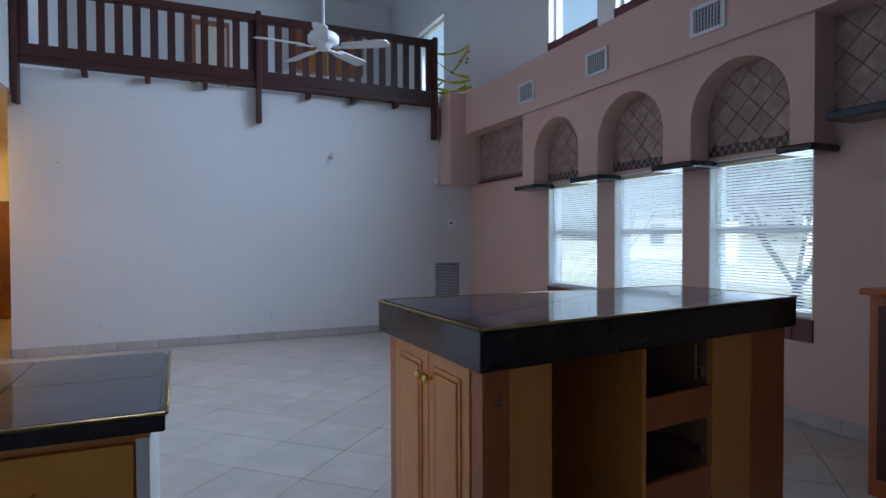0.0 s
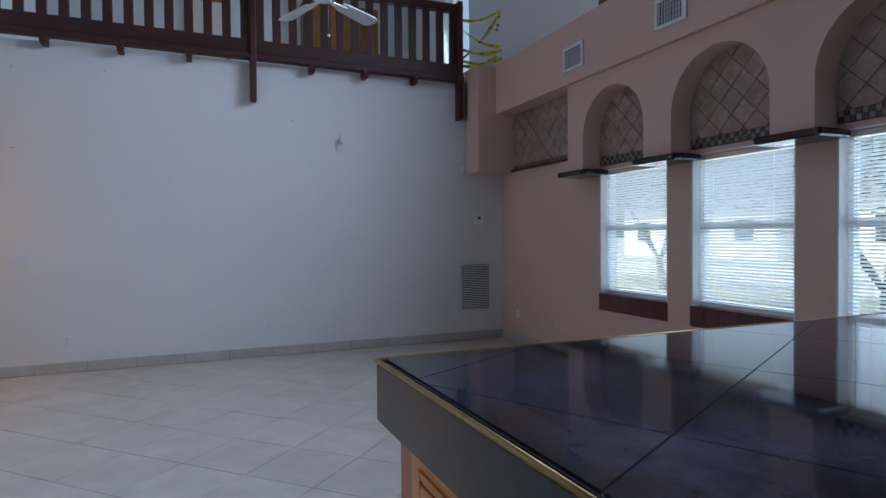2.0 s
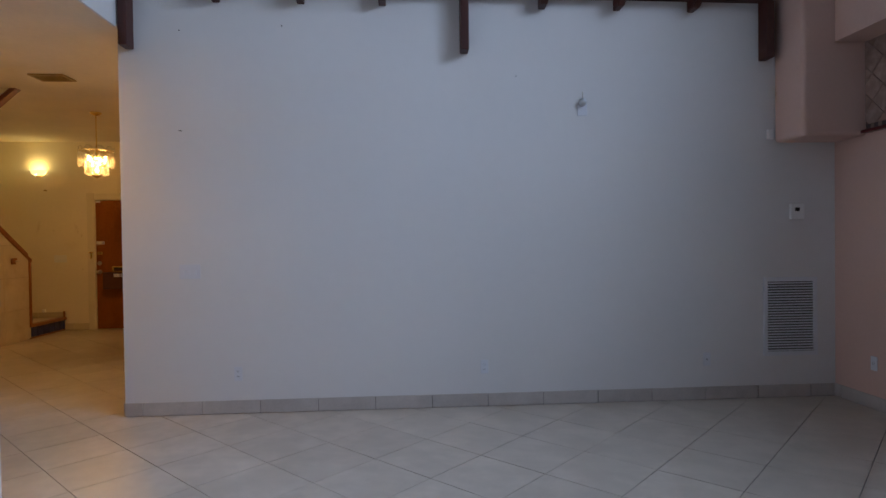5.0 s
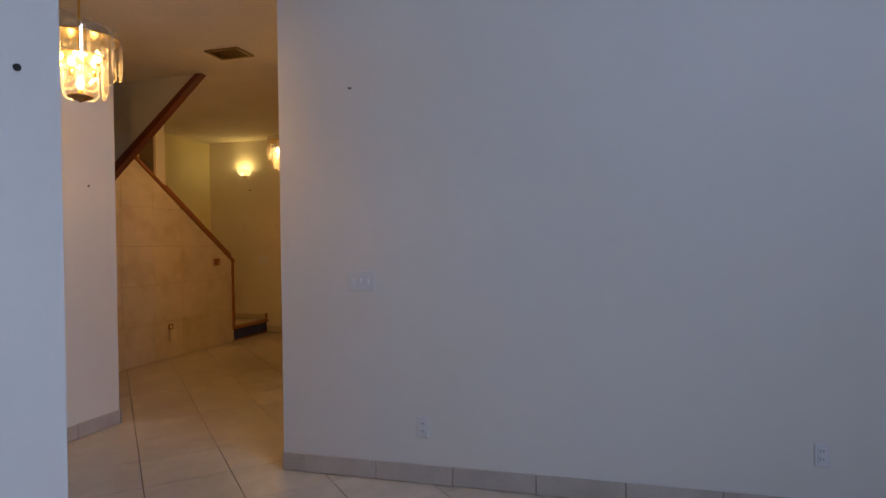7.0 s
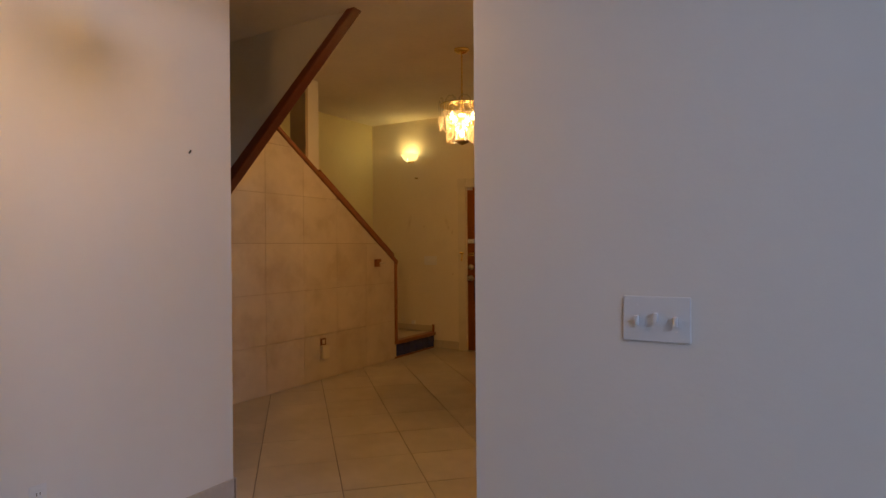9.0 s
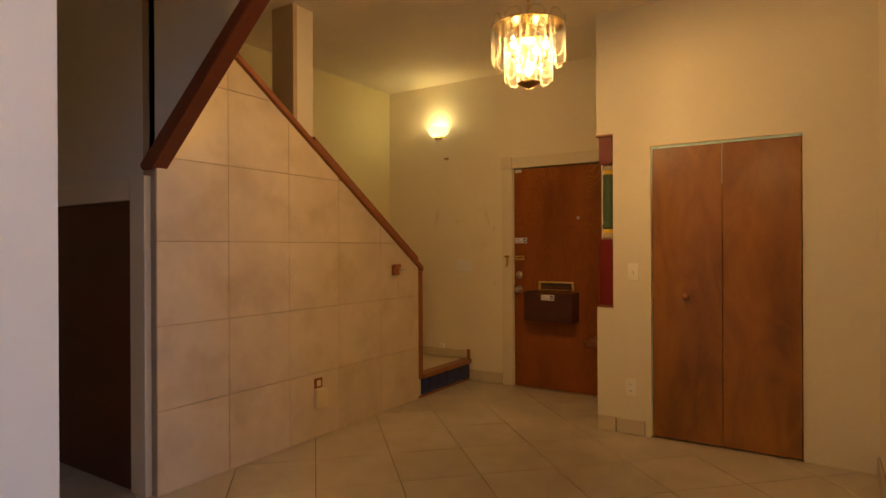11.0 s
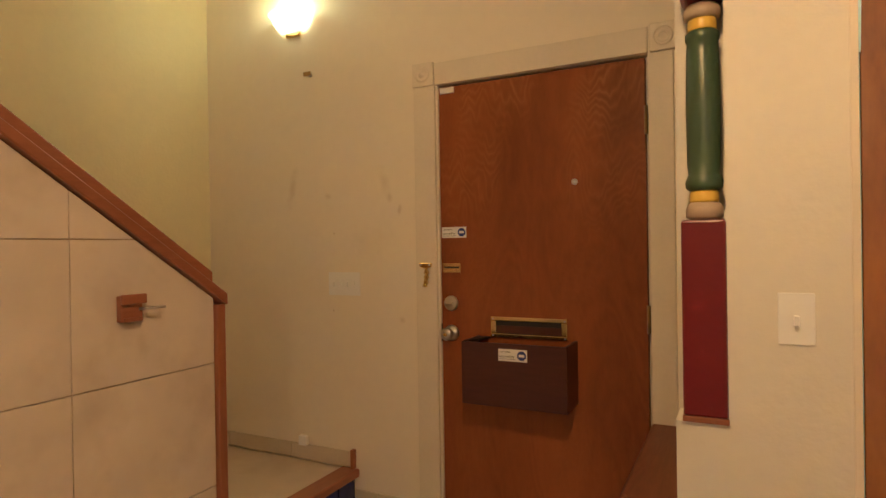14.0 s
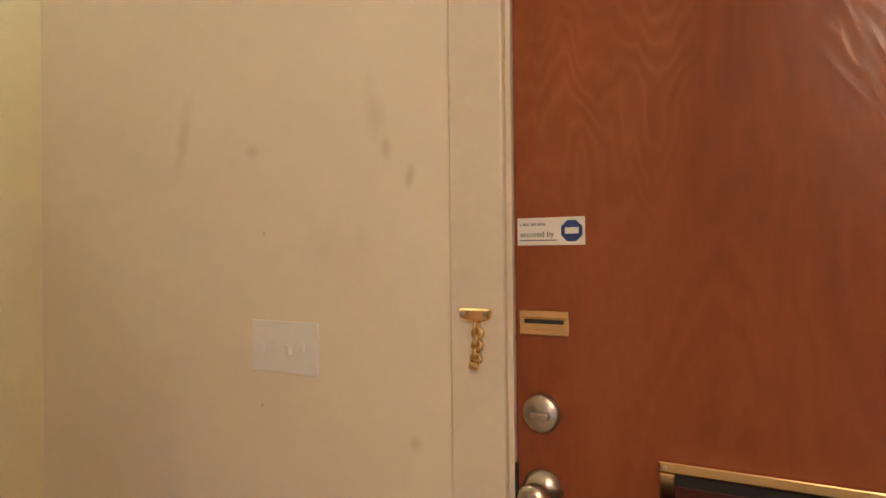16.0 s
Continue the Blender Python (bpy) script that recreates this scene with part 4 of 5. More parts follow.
# ---------- kitchen ----------
TOP = [(2.43, -6.49), (4.02, -6.29), (4.00, -5.66), (2.415, -5.65)]
isl = thing("kitchen_island", "maple and cherry kitchen island with empty appliance bays", "island", (3.2, -6.05, 0))
SKEW = pose(2.47, -6.44, 0, 0, 0, 6.3)


def skewed(bm):
    """Turns a box drawn along the island's front (x from its corner, y inwards) into place."""
    bm.transform(SKEW)
    return bm


part("left_panel", bm_box(2.485, 2.52, -6.42, -5.66, .08, .958), MAPLE, isl)
part("left_stile", bm_box(2.462, 2.484, -5.727, -5.655, .03, .958, .003), CHERRY, isl)
part("left_stile", bm_box(2.464, 2.484, -6.438, -6.368, .0, .958, .003), CHERRY, isl)
for a, b in ((-6.366, -6.062), (-6.056, -5.730)):
    d = part("door", bm_box(2.458, 2.483, a, b, .09, .955, .003), MAPLE, isl)
    part("raised_panel", bm_box(2.449, 2.458, a + .070, b - .070, .17, .885, .006), MAPLE, d)
    for q, r in ((a + .050, a + .064), (b - .064, b - .050)):
        part("moulding", bm_box(2.452, 2.460, q, r, .15, .905, .002), MAPLE, d)
    part("moulding", bm_box(2.452, 2.460, a + .064, b - .064, .890, .905, .002), MAPLE, d)
    kx = a + .275 if a < -6.2 else a + .032
    part("knob", bm_lathe([(.006, .008), (.006, -.012), (.014, -.018), (.016, -.026), (.010, -.034), (0, -.036)], 14, (2.458, kx, .86), 'x'), BRASS, d)
part("stile", skewed(bm_box(0, .0895, 0, .04, 0, .958, .004)), CHERRY, isl)
part("front_panel", skewed(bm_box(.0905, .256, .006, .03, .0, .958, .003)), MAPLE, isl)
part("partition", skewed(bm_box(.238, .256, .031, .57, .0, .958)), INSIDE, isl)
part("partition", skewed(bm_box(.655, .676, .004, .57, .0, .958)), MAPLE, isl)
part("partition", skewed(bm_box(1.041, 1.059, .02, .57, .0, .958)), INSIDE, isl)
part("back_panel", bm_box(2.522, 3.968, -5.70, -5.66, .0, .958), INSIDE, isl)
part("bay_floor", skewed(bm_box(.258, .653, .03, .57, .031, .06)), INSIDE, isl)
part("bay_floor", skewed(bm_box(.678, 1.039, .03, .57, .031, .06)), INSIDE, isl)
for z0, z1 in ((.66, .775), (.36, .475)):
    dr = part("drawer_front", skewed(bm_box(.678, 1.039, .006, .028, z0, z1, .003)), CHERRY, isl)
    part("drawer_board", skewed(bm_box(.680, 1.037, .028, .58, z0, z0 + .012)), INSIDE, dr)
    part("runner", skewed(bm_box(1.022, 1.040, .04, .55, z1 + .03, z1 + .06)), STEEL, dr)
part("drawer_side", skewed(bm_box(.985, .997, .04, .55, .80, .93)), INSIDE, isl)
for u, z in ((.045, .86), (.058, .858), (.083, .72)):
    part("hook", skewed(bm_rod((u, -.006, z - .012), (u + .002, -.006, z + .012), .002, 6)), STEEL, isl)
part("right_panel", skewed(bm_box(1.040, 1.281, .004, .03, .0, .958, .003)), MAPLE, isl)
part("right_stile", skewed(bm_box(1.282, 1.510, 0, .05, .0, .958, .004)), CHERRY, isl)
part("end_panel", bm_box(3.935, 3.968, -6.22, -5.705, .0, .958), CHERRY, isl)
part("toe_kick", skewed(bm_box(.10, 1.45, .05, .52, .0, .03)), DARK, isl)
ct = thing("island_worktop", "black marble tile worktop with a brass edge strip", "worktop", (3.2, -6.05, .96))
part("slab", bm_prism(TOP, 'z', .960, 1.077, .003), BLACK_STONE, ct)
cx, cy = 3.2, -6.05
_in = shrink(TOP, .02)
_half = []
for p, q in zip(_in, _in[1:] + _in[:1]):
    nx, ny = q[1] - p[1], -(q[0] - p[0])
    _half.append((nx, ny, nx * p[0] + ny * p[1]))
part("bed", bm_prism(_in, 'z', 1.077, 1.0795), MARBLE_JOINT, ct)
_s = .43
for i in range(-4, 5):
    for j in range(-4, 5):
        c = Vector((cx + .05, cy - .1)) + Vector((i * _s, j * _s))
        rot = radians(28)
        poly = []
        for sx, sy in ((-1, -1), (1, -1), (1, 1), (-1, 1)):
            px, py = c.x - cx + sx * (_s / 2 - .0016), c.y - cy + sy * (_s / 2 - .0016)
            poly.append((cx + px * math.cos(rot) - py * math.sin(rot), cy + px * math.sin(rot) + py * math.cos(rot)))
        poly = clip(poly, _half)
        if poly and big_enough(poly, .002):
            part("tile", bm_prism(poly, 'z', 1.0795, 1.084), MARBLE, ct)
for p, q in zip(TOP, TOP[1:] + TOP[:1]):
    d = (Vector(q) - Vector(p)).normalized() * .004
    z = 1.081
    part("brass_edge", bm_rod((p[0] + d.x, p[1] + d.y, z), (q[0] - d.x, q[1] - d.y, z), .005, 8), OLD_BRASS, ct)

kc = thing("kitchen_cabinet", "maple base cabinet with brass-handled drawers", "cabinet", (.8, -5.95, 0))
part("body", bm_box(.10, 1.583, -6.30, -5.58, .0, .852), MAPLE, kc)
for k in range(3):
    a = .17 + k * .475
    for z0, z1 in ((.66, .84), (.10, .64)):
        d = part("drawer_front" if z0 > .5 else "door", bm_box(a, a + .46, -6.318, -6.302, z0, z1, .004), MAPLE_X, kc)
        part("handle", bm_join(bm_rod((a + .20, -6.345, (z1 - .09)), (a + .26, -6.345, (z1 - .085)), .006), bm_rod((a + .20, -6.345, z1 - .09), (a + .20, -6.32, z1 - .09), .004), bm_rod((a + .26, -6.345, z1 - .085), (a + .26, -6.32, z1 - .085), .004)), BRASS, d)
part("end_panel", bm_box(1.585, 1.615, -6.32, -5.56, .0, .852, .003), PLATE, kc, "white painted end panel")
kt = thing("kitchen_worktop", "black marble tile worktop with a brass edge strip", "worktop", (.8, -5.95, .855))
part("slab", bm_box(.09, 1.65, -6.335, -5.50, .866, .909, .004), BLACK_STONE, kt)
part("support", bm_box(.10, 1.61, -6.32, -5.56, .8525, .866), MAPLE, kt)
for i in range(4):
    for j in range(2):
        a, b = 1.64 - .40 * (i + 1), -6.325 + .412 * j
        part("tile", bm_box(max(a, .1), a + .397, b, b + .410, .909, .9145, .001, 1), MARBLE, kt)
part("brass_edge", bm_rod((.09, -6.337, .911), (1.65, -6.337, .911), .0055, 8), OLD_BRASS, kt)
part("brass_edge", bm_rod((1.652, -6.335, .911), (1.652, -5.50, .911), .0055, 8), OLD_BRASS, kt)

rc = thing("side_cabinet", "dark cherry base cabinet standing near the window wall", "cabinet", (5.25, -6.4, 0))
part("body", bm_box(4.92, 5.70, -6.75, -6.06, 0, 1.03, .004), CHERRY, rc)
part("door", bm_box(4.90, 4.918, -6.70, -6.11, .10, .98, .004), BOX_WOOD, rc)
part("top", bm_box(4.88, 5.70, -6.78, -6.03, 1.031, 1.065, .006), CHERRY, rc)

# ---------- stair ----------
_wall = [(1.66, 0), (4.03, 0), (4.03, 1.125), (1.66, 2.758)]
sw = setting("wall_stair", bm_prism(_wall, 'x', -3.31, -3.198), STAIR_GROUT, "stair side wall clad in large beige tiles", "wall")
_half = [(0, -1, 0), (1, 0, 4.028), (-1, 0, -1.662), (.689, 1, 1.122 + .689 * 4.03)]
ys = [1.64, 2.105, 2.57, 3.04, 3.515, 4.05]
zs = [0, .442, .888, 1.336, 1.78, 2.225, 2.70]
for a, b in zip(ys, ys[1:]):
    for c, d in zip(zs, zs[1:]):
        poly = clip([(a + .0010, c + .0018), (b - .0010, c + .0018), (b - .0010, d - .0018), (a + .0010, d - .0018)], _half)
        if poly and big_enough(poly, .001):
            part("tile", bm_prism(poly, 'x', -3.1985, -3.190 + random.uniform(-.0005, .0005), .0010), STAIR_TILE, sw)
rl = thing("stair_cap", "cherry-coloured wooden cap rail on the sloping stair wall", "rail", (-3.25, 4.0, 1.1))


def sloped(y0, y1, lift, thick, x0, x1):
    z = lambda y: 1.125 + .689 * (4.03 - y) + lift
    return bm_prism([(y0, z(y0)), (y1, z(y1)), (y1, z(y1) + thick), (y0, z(y0) + thick)], 'x', x0, x1, .004)


part("cap_board", sloped(1.77, 4.075, .002, .042, -3.335, -3.165), CAP_WOOD, rl)
part("hand_rail", sloped(2.80, 4.025, .046, .045, -3.315, -3.185), CAP_WOOD, rl)
part("upper_strip", sloped(1.77, 2.795, .046, .022, -3.315, -3.205), CAP_WOOD, rl)
part("newel_board", bm_box(-3.325, -3.172, 4.032, 4.068, .168, 1.10, .004), POST_WOOD, rl)
pl = setting("stair_landing", bm_box(-4.17, -3.205, 4.07, 4.9, 0, .198), STAIR_TILE, "first landing step with pale tile top", "stair")
part("nosing", bm_box(-3.27, -3.165, 4.07, 4.899, .165, .206, .008), CAP_WOOD, pl)
part("base_strip", bm_box(-3.204, -3.188, 4.033, 4.899, .0015, .018, .003), CAP_WOOD, pl)
part("end_plate", bm_box(-3.30, -3.197, 4.0305, 4.069, .017, .166, .002), FOYER_BASE, pl)
for k in range(6):
    part("riser_tile", bm_box(-3.204, -3.193, 4.073 + k * .1378, 4.073 + k * .1378 + .131, .021, .164, .002, 1), BLUE_TILE, pl)
st = setting("stair_flight", bm_box(-4.17, -3.32, 3.77, 4.03, 0, .38), CAP_WOOD, "wooden stair flight behind the tiled wall", "stair")
for k in range(1, 8):
    part("tread", bm_box(-4.17, -3.32, 3.77 - .26 * k, 4.03 - .26 * k, 0, .38 + .18 * k), CAP_WOOD, st)
setting("stair_column", bm_box(-3.46, -3.27, 2.72, 2.87, 1.85, LOW), IVORY, "plastered column standing on the stair wall", "column")
single("column_board", bm_box(-3.47, -3.262, 2.68, 2.717, 2.06, LOW, .004), TAN, "brown upright board fixed to the stair column", "board")
bm = bm_prism([(-3.20, 1.71), (-1.79, 2.949), (-1.860, 2.949), (-3.30, 1.745), (-3.29, 1.715)], 'y', 1.635, 1.727, .006)
single("stair_beam", bm, RED_BEAM, "dark red wooden beam along the sloping stair soffit", "beam")
# dark leaf added where the low doorway is only a dark opening
hd = thing("hall_doorway", "dark brown panel for the dark low doorway under the stairs, in a white painted casing", "door", (-3.9, 1.65, 0))
part("leaf", bm_box(-4.3, -3.378, 1.63, 1.658, .005, 1.555, .004), BOX_WOOD, hd)
part("casing", bm_join(bm_box(-3.374, -3.236, 1.622, 1.659, 0, 1.68, .004), bm_box(-4.4, -3.376, 1.622, 1.659, 1.558, 1.68, .004)), TRIM, hd)
# towel-hook like holder and intercom on the tiles
ho = thing("wall_holder", "small wooden wall block with a metal arm", "holder", (-3.19, 3.72, 1.12))
part("block", bm_box(-3.189, -3.165, 3.652, 3.726, 1.080, 1.162, .004), CAP_WOOD, ho)
part("ledge", bm_box(-3.164, -3.148, 3.648, 3.730, 1.135, 1.166, .004), CAP_WOOD, ho)
part("lip", bm_box(-3.164, -3.156, 3.658, 3.720, 1.080, 1.094, .003), POST_WOOD, ho)
part("arm", bm_rod((-3.165, 3.712, 1.118), (-3.135, 3.785, 1.118), .005, 8), STEEL, ho)
ic = thing("wall_phone_jack", "ivory plastic box below an open wall outlet", "wall plate", (-3.19, 2.85, .33))
part("socket", bm_box(-3.189, -3.18, 2.785, 2.858, .335, .405, .003), SHELF_WOOD, ic)
part("socket_insert", bm_box(-3.182, -3.176, 2.803, 2.840, .350, .392, .003), PLATE_IVORY, ic)
part("box", bm_box(-3.189, -3.15, 2.782, 2.878, .205, .338, .008), PLATE_IVORY, ic)
single("base_end_trim", bm_box(-3.205, -3.186, 4.872, 4.899, .2065, .30, .003), CAP_WOOD, "small upright wooden end piece of the landing base tiles", "trim")
single("floor_switch", bm_box(-3.52, -3.47, 4.86, 4.885, .286, .335, .004), PLATE, "small white box on the landing base tile", "wall plate")

# ---------- front door ----------
DY = 4.9
trim = setting("door_casing", bm_box(-2.82, -2.712, DY - .02, DY - .0005, 0.0, 2.035, .004), TRIM, "ivory painted door casing with corner rosettes", "trim")
part("casing_side", bm_box(-1.783, -1.69, DY - .02, DY - .0005, 0.0, 2.035, .004), TRIM, trim)
part("casing_head", bm_box(-2.712, -1.783, DY - .02, DY - .0005, 2.036, 2.137, .004), TRIM, trim)
for a, b in ((-2.828, -2.716), (-1.779, -1.672)):
    ro = part("rosette", bm_box(a + .004, b, DY - .024, DY - .0005, 2.037, 2.145, .004), TRIM, trim)
    part("boss", bm_lathe([(.036, .0), (.036, -.004), (.028, -.006), (.024, -.002), (.014, -.003), (.012, -.008), (0, -.009)], 20, ((a + b) / 2 + .002, DY - .024, 2.091), 'y'), TRIM, ro)
for a, b, y in ((-2.711, -2.701, DY - .004), (-1.795, -1.786, DY + .03)):
    part("jamb", bm_box(a, b, y, DY + .14, 0, 2.034), TRIM, trim)
# strips added behind the leaf to keep outside light out of the gaps
for a, b, c, d in ((-2.711, -2.66, 0, 1.99), (-1.835, -1.786, 0, 1.99), (-2.711, -1.786, 1.99, 2.034)):
    part("door_stop", bm_box(a, b, DY + .050, DY + .141, c, d), TRIM, trim)
dr = thing("door_1", "closed reddish-brown flush wooden front door", "door", (-2.25, DY + .01, 0), kind="structure")
part("leaf", bm_box(-2.699, -1.797, DY + .004, DY + .048, .008, 2.026, .002), DOOR_WOOD, dr)
part("top_contact", bm_box(-2.69, -2.62, DY - .006, DY + .004, 1.995, 2.022, .003), PLATE, dr)
part("threshold", bm_box(-2.70, -1.79, DY - .03, DY + .1, -.002, .007), STEEL, dr)
for z in (1.78, 1.0, .3):
    hg = part("hinge", bm_box(-1.80, -1.786, DY - .006, DY + .004, z - .055, z + .055, .001), OLD_BRASS, dr)
    part("knuckle", bm_rod((-1.792, DY - .008, z - .055), (-1.792, DY - .008, z + .055), .006, 8), OLD_BRASS, hg)
f = DY + .004
db = part("deadbolt", bm_lathe([(.034, 0), (.034, -.008), (.029, -.014), (.0, -.015)], 28, (-2.65, f, 1.04), 'y'), STEEL, dr)
part("thumb_turn", bm_box(-2.668, -2.632, f - .028, f - .014, 1.033, 1.047, .004), STEEL, db)
kn = part("door_knob", bm_lathe([(.036, 0), (.036, -.006), (.024, -.014), (.013, -.018), (.013, -.034), (.026, -.042), (.029, -.055), (.026, -.066), (.012, -.070), (0, -.070)], 28, (-2.65, f, .905), 'y'), STEEL, dr)
part("lock_button", bm_lathe([(.008, -.070), (.008, -.076), (0, -.077)], 12, (-2.65, f, .905), 'y'), BRASS, kn)
part("latch_plate", bm_box(-2.705, -2.696, DY - .001, DY + .02, .865, .945), DARK, dr)
pp = part("peephole", bm_lathe([(.013, 0), (.013, -.004), (.008, -.005)], 18, (-2.078, f, 1.557), 'y'), STEEL, dr)
part("lens", bm_lathe([(.008, -.0045), (.0, -.006)], 14, (-2.078, f, 1.557), 'y'), ALU, pp)
cg = part("chain_guard", bm_join(bm_box(-2.69, -2.60, f - .006, f, 1.208, 1.222, .002), bm_box(-2.69, -2.60, f - .005, f, 1.178, 1.188, .002), bm_box(-2.69, -2.60, f - .003, f, 1.188, 1.208)), BRASS, dr)
part("guard_slot", bm_box(-2.68, -2.61, f - .0075, f - .0055, 1.199, 1.206), DARK, cg)
ck = thing("door_chain", "brass door chain on its bracket on the casing", "door chain", (-2.765, DY - .02, 1.2))
part("bracket", bm_prism([(-2.797, 1.224), (-2.733, 1.224), (-2.735, 1.206), (-2.752, 1.200), (-2.776, 1.200), (-2.795, 1.206)], "y", DY - .034, DY - .0205, .003), BRASS, ck)
for sx in (-2.787, -2.743):
    part("screw", bm_lathe([(.005, 0), (.004, -.002), (0, -.003)], 8, (sx, DY - .034, 1.215), "y"), STEEL, ck)
for k in range(6):
    r = bm_lathe([(.006, -.003), (.012, -.003), (.012, .003), (.006, .003)], 10, (0, 0, 0), 'y' if k % 2 else 'x')
    r.transform(pose(-2.760 + .002 * math.sin(k), DY - .031, 1.192 - k * .0115))
    part("chain_link", r, BRASS, ck)
part("slide", bm_rod((-2.772, DY - .036, 1.122), (-2.757, DY - .036, 1.122), .008, 8), BRASS, ck)
ms = part("mail_slot", bm_join(bm_box(-2.455, -2.115, f - .012, f, .970, .989, .003), bm_box(-2.455, -2.115, f - .012, f, .898, .915, .003),
          bm_box(-2.455, -2.430, f - .012, f, .915, .970, .003), bm_box(-2.140, -2.115, f - .012, f, .915, .970, .003)), BRASS, dr, "brass mail slot frame")
part("slot", bm_box(-2.43, -2.14, f - .003, f - .0012, .915, .970), DARK, ms)
part("flap", bm_box(-2.43, -2.14, f - .006, f - .0035, .917, .950, .001), BOX_WOOD, ms)
for sx in (-2.445, -2.125):
    for z in (.979, .906):
        part("screw", bm_lathe([(.004, 0), (.003, -.002), (0, -.0025)], 8, (sx, f - .012, z), 'y'), STEEL, ms)
mb = thing("mail_box", "dark brown wooden mail catcher box hung on the door", "mail box", (-2.33, DY - .06, .62))
g = DY - .172
part("front", bm_box(-2.533, -2.085, g, g + .012, .640, .900, .002), BOX_WOOD, mb)
part("side", bm_box(-2.533, -2.521, g + .012, DY + .0035, .640, .900, .001, 1), BOX_WOOD, mb)
part("side", bm_box(-2.097, -2.085, g + .012, DY + .0035, .640, .900, .001, 1), BOX_WOOD, mb)
part("bottom", bm_box(-2.521, -2.097, g + .012, DY + .0035, .640, .652), BOX_WOOD, mb)
part("corner_tab", bm_prism([(-2.533, g + .012), (-2.47, DY + .002), (-2.533, DY + .002)], 'z', .890, .898), DARK, mb)
mb.location.x += .010


def words(name, text, size, at, material, parent):
    cu = bpy.data.curves.new(name, 'FONT')
    cu.body, cu.size, cu.extrude = text, size, .0002
    tmp = bpy.data.objects.new("tmp_text", cu)
    scene.collection.objects.link(tmp)
    me = bpy.data.meshes.new_from_object(tmp.evaluated_get(bpy.context.evaluated_depsgraph_get()))
    bpy.data.objects.remove(tmp)
    bpy.data.curves.remove(cu)
    me.transform(Matrix.Translation(at) @ pose(0, 0, 0, 90, 0, 0))
    bm = bmesh.new()
    bm.from_mesh(me)
    bpy.data.meshes.remove(me)
    return part(name, bm, material, parent)


def sticker(x, z, face):
    """A white alarm sticker with a blue octagon, stuck to a face that looks along -y."""
    s = thing("alarm_sticker", "white sticker with blue octagon and small print", "sticker", (x, face, z), "alarm stickers")
    w, h = .122, .049
    part("paper", bm_box(x - w / 2, x + w / 2, face - .0012, face - .0003, z - h / 2, z + h / 2), LABEL, s)
    octo = [(x + .038 + .020 * math.cos(radians(22.5 + 45 * k)), z + .020 * math.sin(radians(22.5 + 45 * k))) for k in range(8)]
    oc = part("octagon", bm_prism(octo, 'y', face - .0018, face - .0012), LABEL_BLUE, s)
    part("mark", bm_box(x + .026, x + .050, face - .0022, face - .0018, z - .005, z + .006), LABEL, oc)
    words("print_line", "secured by", .0142, (x - .056, face - .0014, z - .0095), LABEL_BLACK, s)
    words("number_line", "1-800-369-0996", .0075, (x - .057, face - .0014, z + .010), LABEL_BLACK, s)
    part("rule", bm_box(x - .057, x + .012, face - .0016, face - .0012, z - .0165, z - .015), LABEL_BLUE, s)


sticker(-2.632, 1.362, DY + .004)
sticker(-2.296, .855, g)
screw = thing("wall_screw", "small metal hook screwed into the front wall", "hook", (-3.432, DY, 2.19))
part("shank", bm_rod((-3.432, DY + .004, 2.19), (-3.432, DY - .03, 2.19), .009, 10), STEEL, screw)
part("head", bm_box(-3.455, -3.41, DY - .034, DY - .026, 2.18, 2.20, .003), OLD_BRASS, screw)

# ---------- alcove, painted post and shelf ----------
po = thing("painted_post", "turned half post painted crimson, green, yellow and tan", "post", (-1.55, 4.06, .87))
px, py = -1.553, 4.062
part("lower_block", bm_box(px - .05, px + .047, py - .06, py + .05, .885, 1.352, .006), RED, po)
part("foot_strip", bm_box(px - .052, px + .050, py - .062, py + .05, .8705, .885, .003), POST_WOOD, po)
part("lower_ring", bm_lathe([(0.030, 1.352), (0.042, 1.36), (0.043, 1.378), (0.038, 1.392), (0.032, 1.396)], 24, (px, py, 0)), TAN, po)
part("lower_band", bm_lathe([(0.032, 1.396), (0.033, 1.402), (0.033, 1.418), (0.030, 1.424)], 24, (px, py, 0)), YELLOW, po)
part("shaft", bm_lathe([(0.033, 1.424), (0.042, 1.432), (0.043, 1.446), (0.038, 1.460), (0.035, 1.464), (0.038, 1.49), (0.040, 1.62), (0.037, 1.76), (0.035, 1.785), (0.039, 1.792), (0.039, 1.806), (0.033, 1.812)], 28, (px, py, 0)), GREEN, po)
part("upper_band", bm_lathe([(0.032, 1.812), (0.033, 1.818), (0.033, 1.834), (0.032, 1.84)], 24, (px, py, 0)), YELLOW, po)
part("upper_ring", bm_lathe([(0.032, 1.84), (0.042, 1.846), (0.043, 1.862), (0.037, 1.874), (0.030, 1.878)], 24, (px, py, 0)), TAN, po)
part("upper_block", bm_prism([(px - .035, 1.878), (px + .033, 1.878), (px + .047, 1.90), (px + .047, 2.072), (px - .05, 2.072), (px - .05, 1.90)], 'y', py - .06, py + .05, .004), RED, po)
part("cap_board", bm_box(px - .066, px + .048, py - .072, py + .05, 2.073, 2.088, .003), POST_WOOD, po)
bm = bm_prism([(-1.621, 4.145), (-1.621, 4.899), (-1.787, 4.899), (-1.787, 4.185), (-1.772, 4.155), (-1.742, 4.145)], 'z', .543, .600, .01)
single("alcove_shelf", bm, SHELF_WOOD, "thick wooden shelf with a rounded corner beside the front door", "shelf")

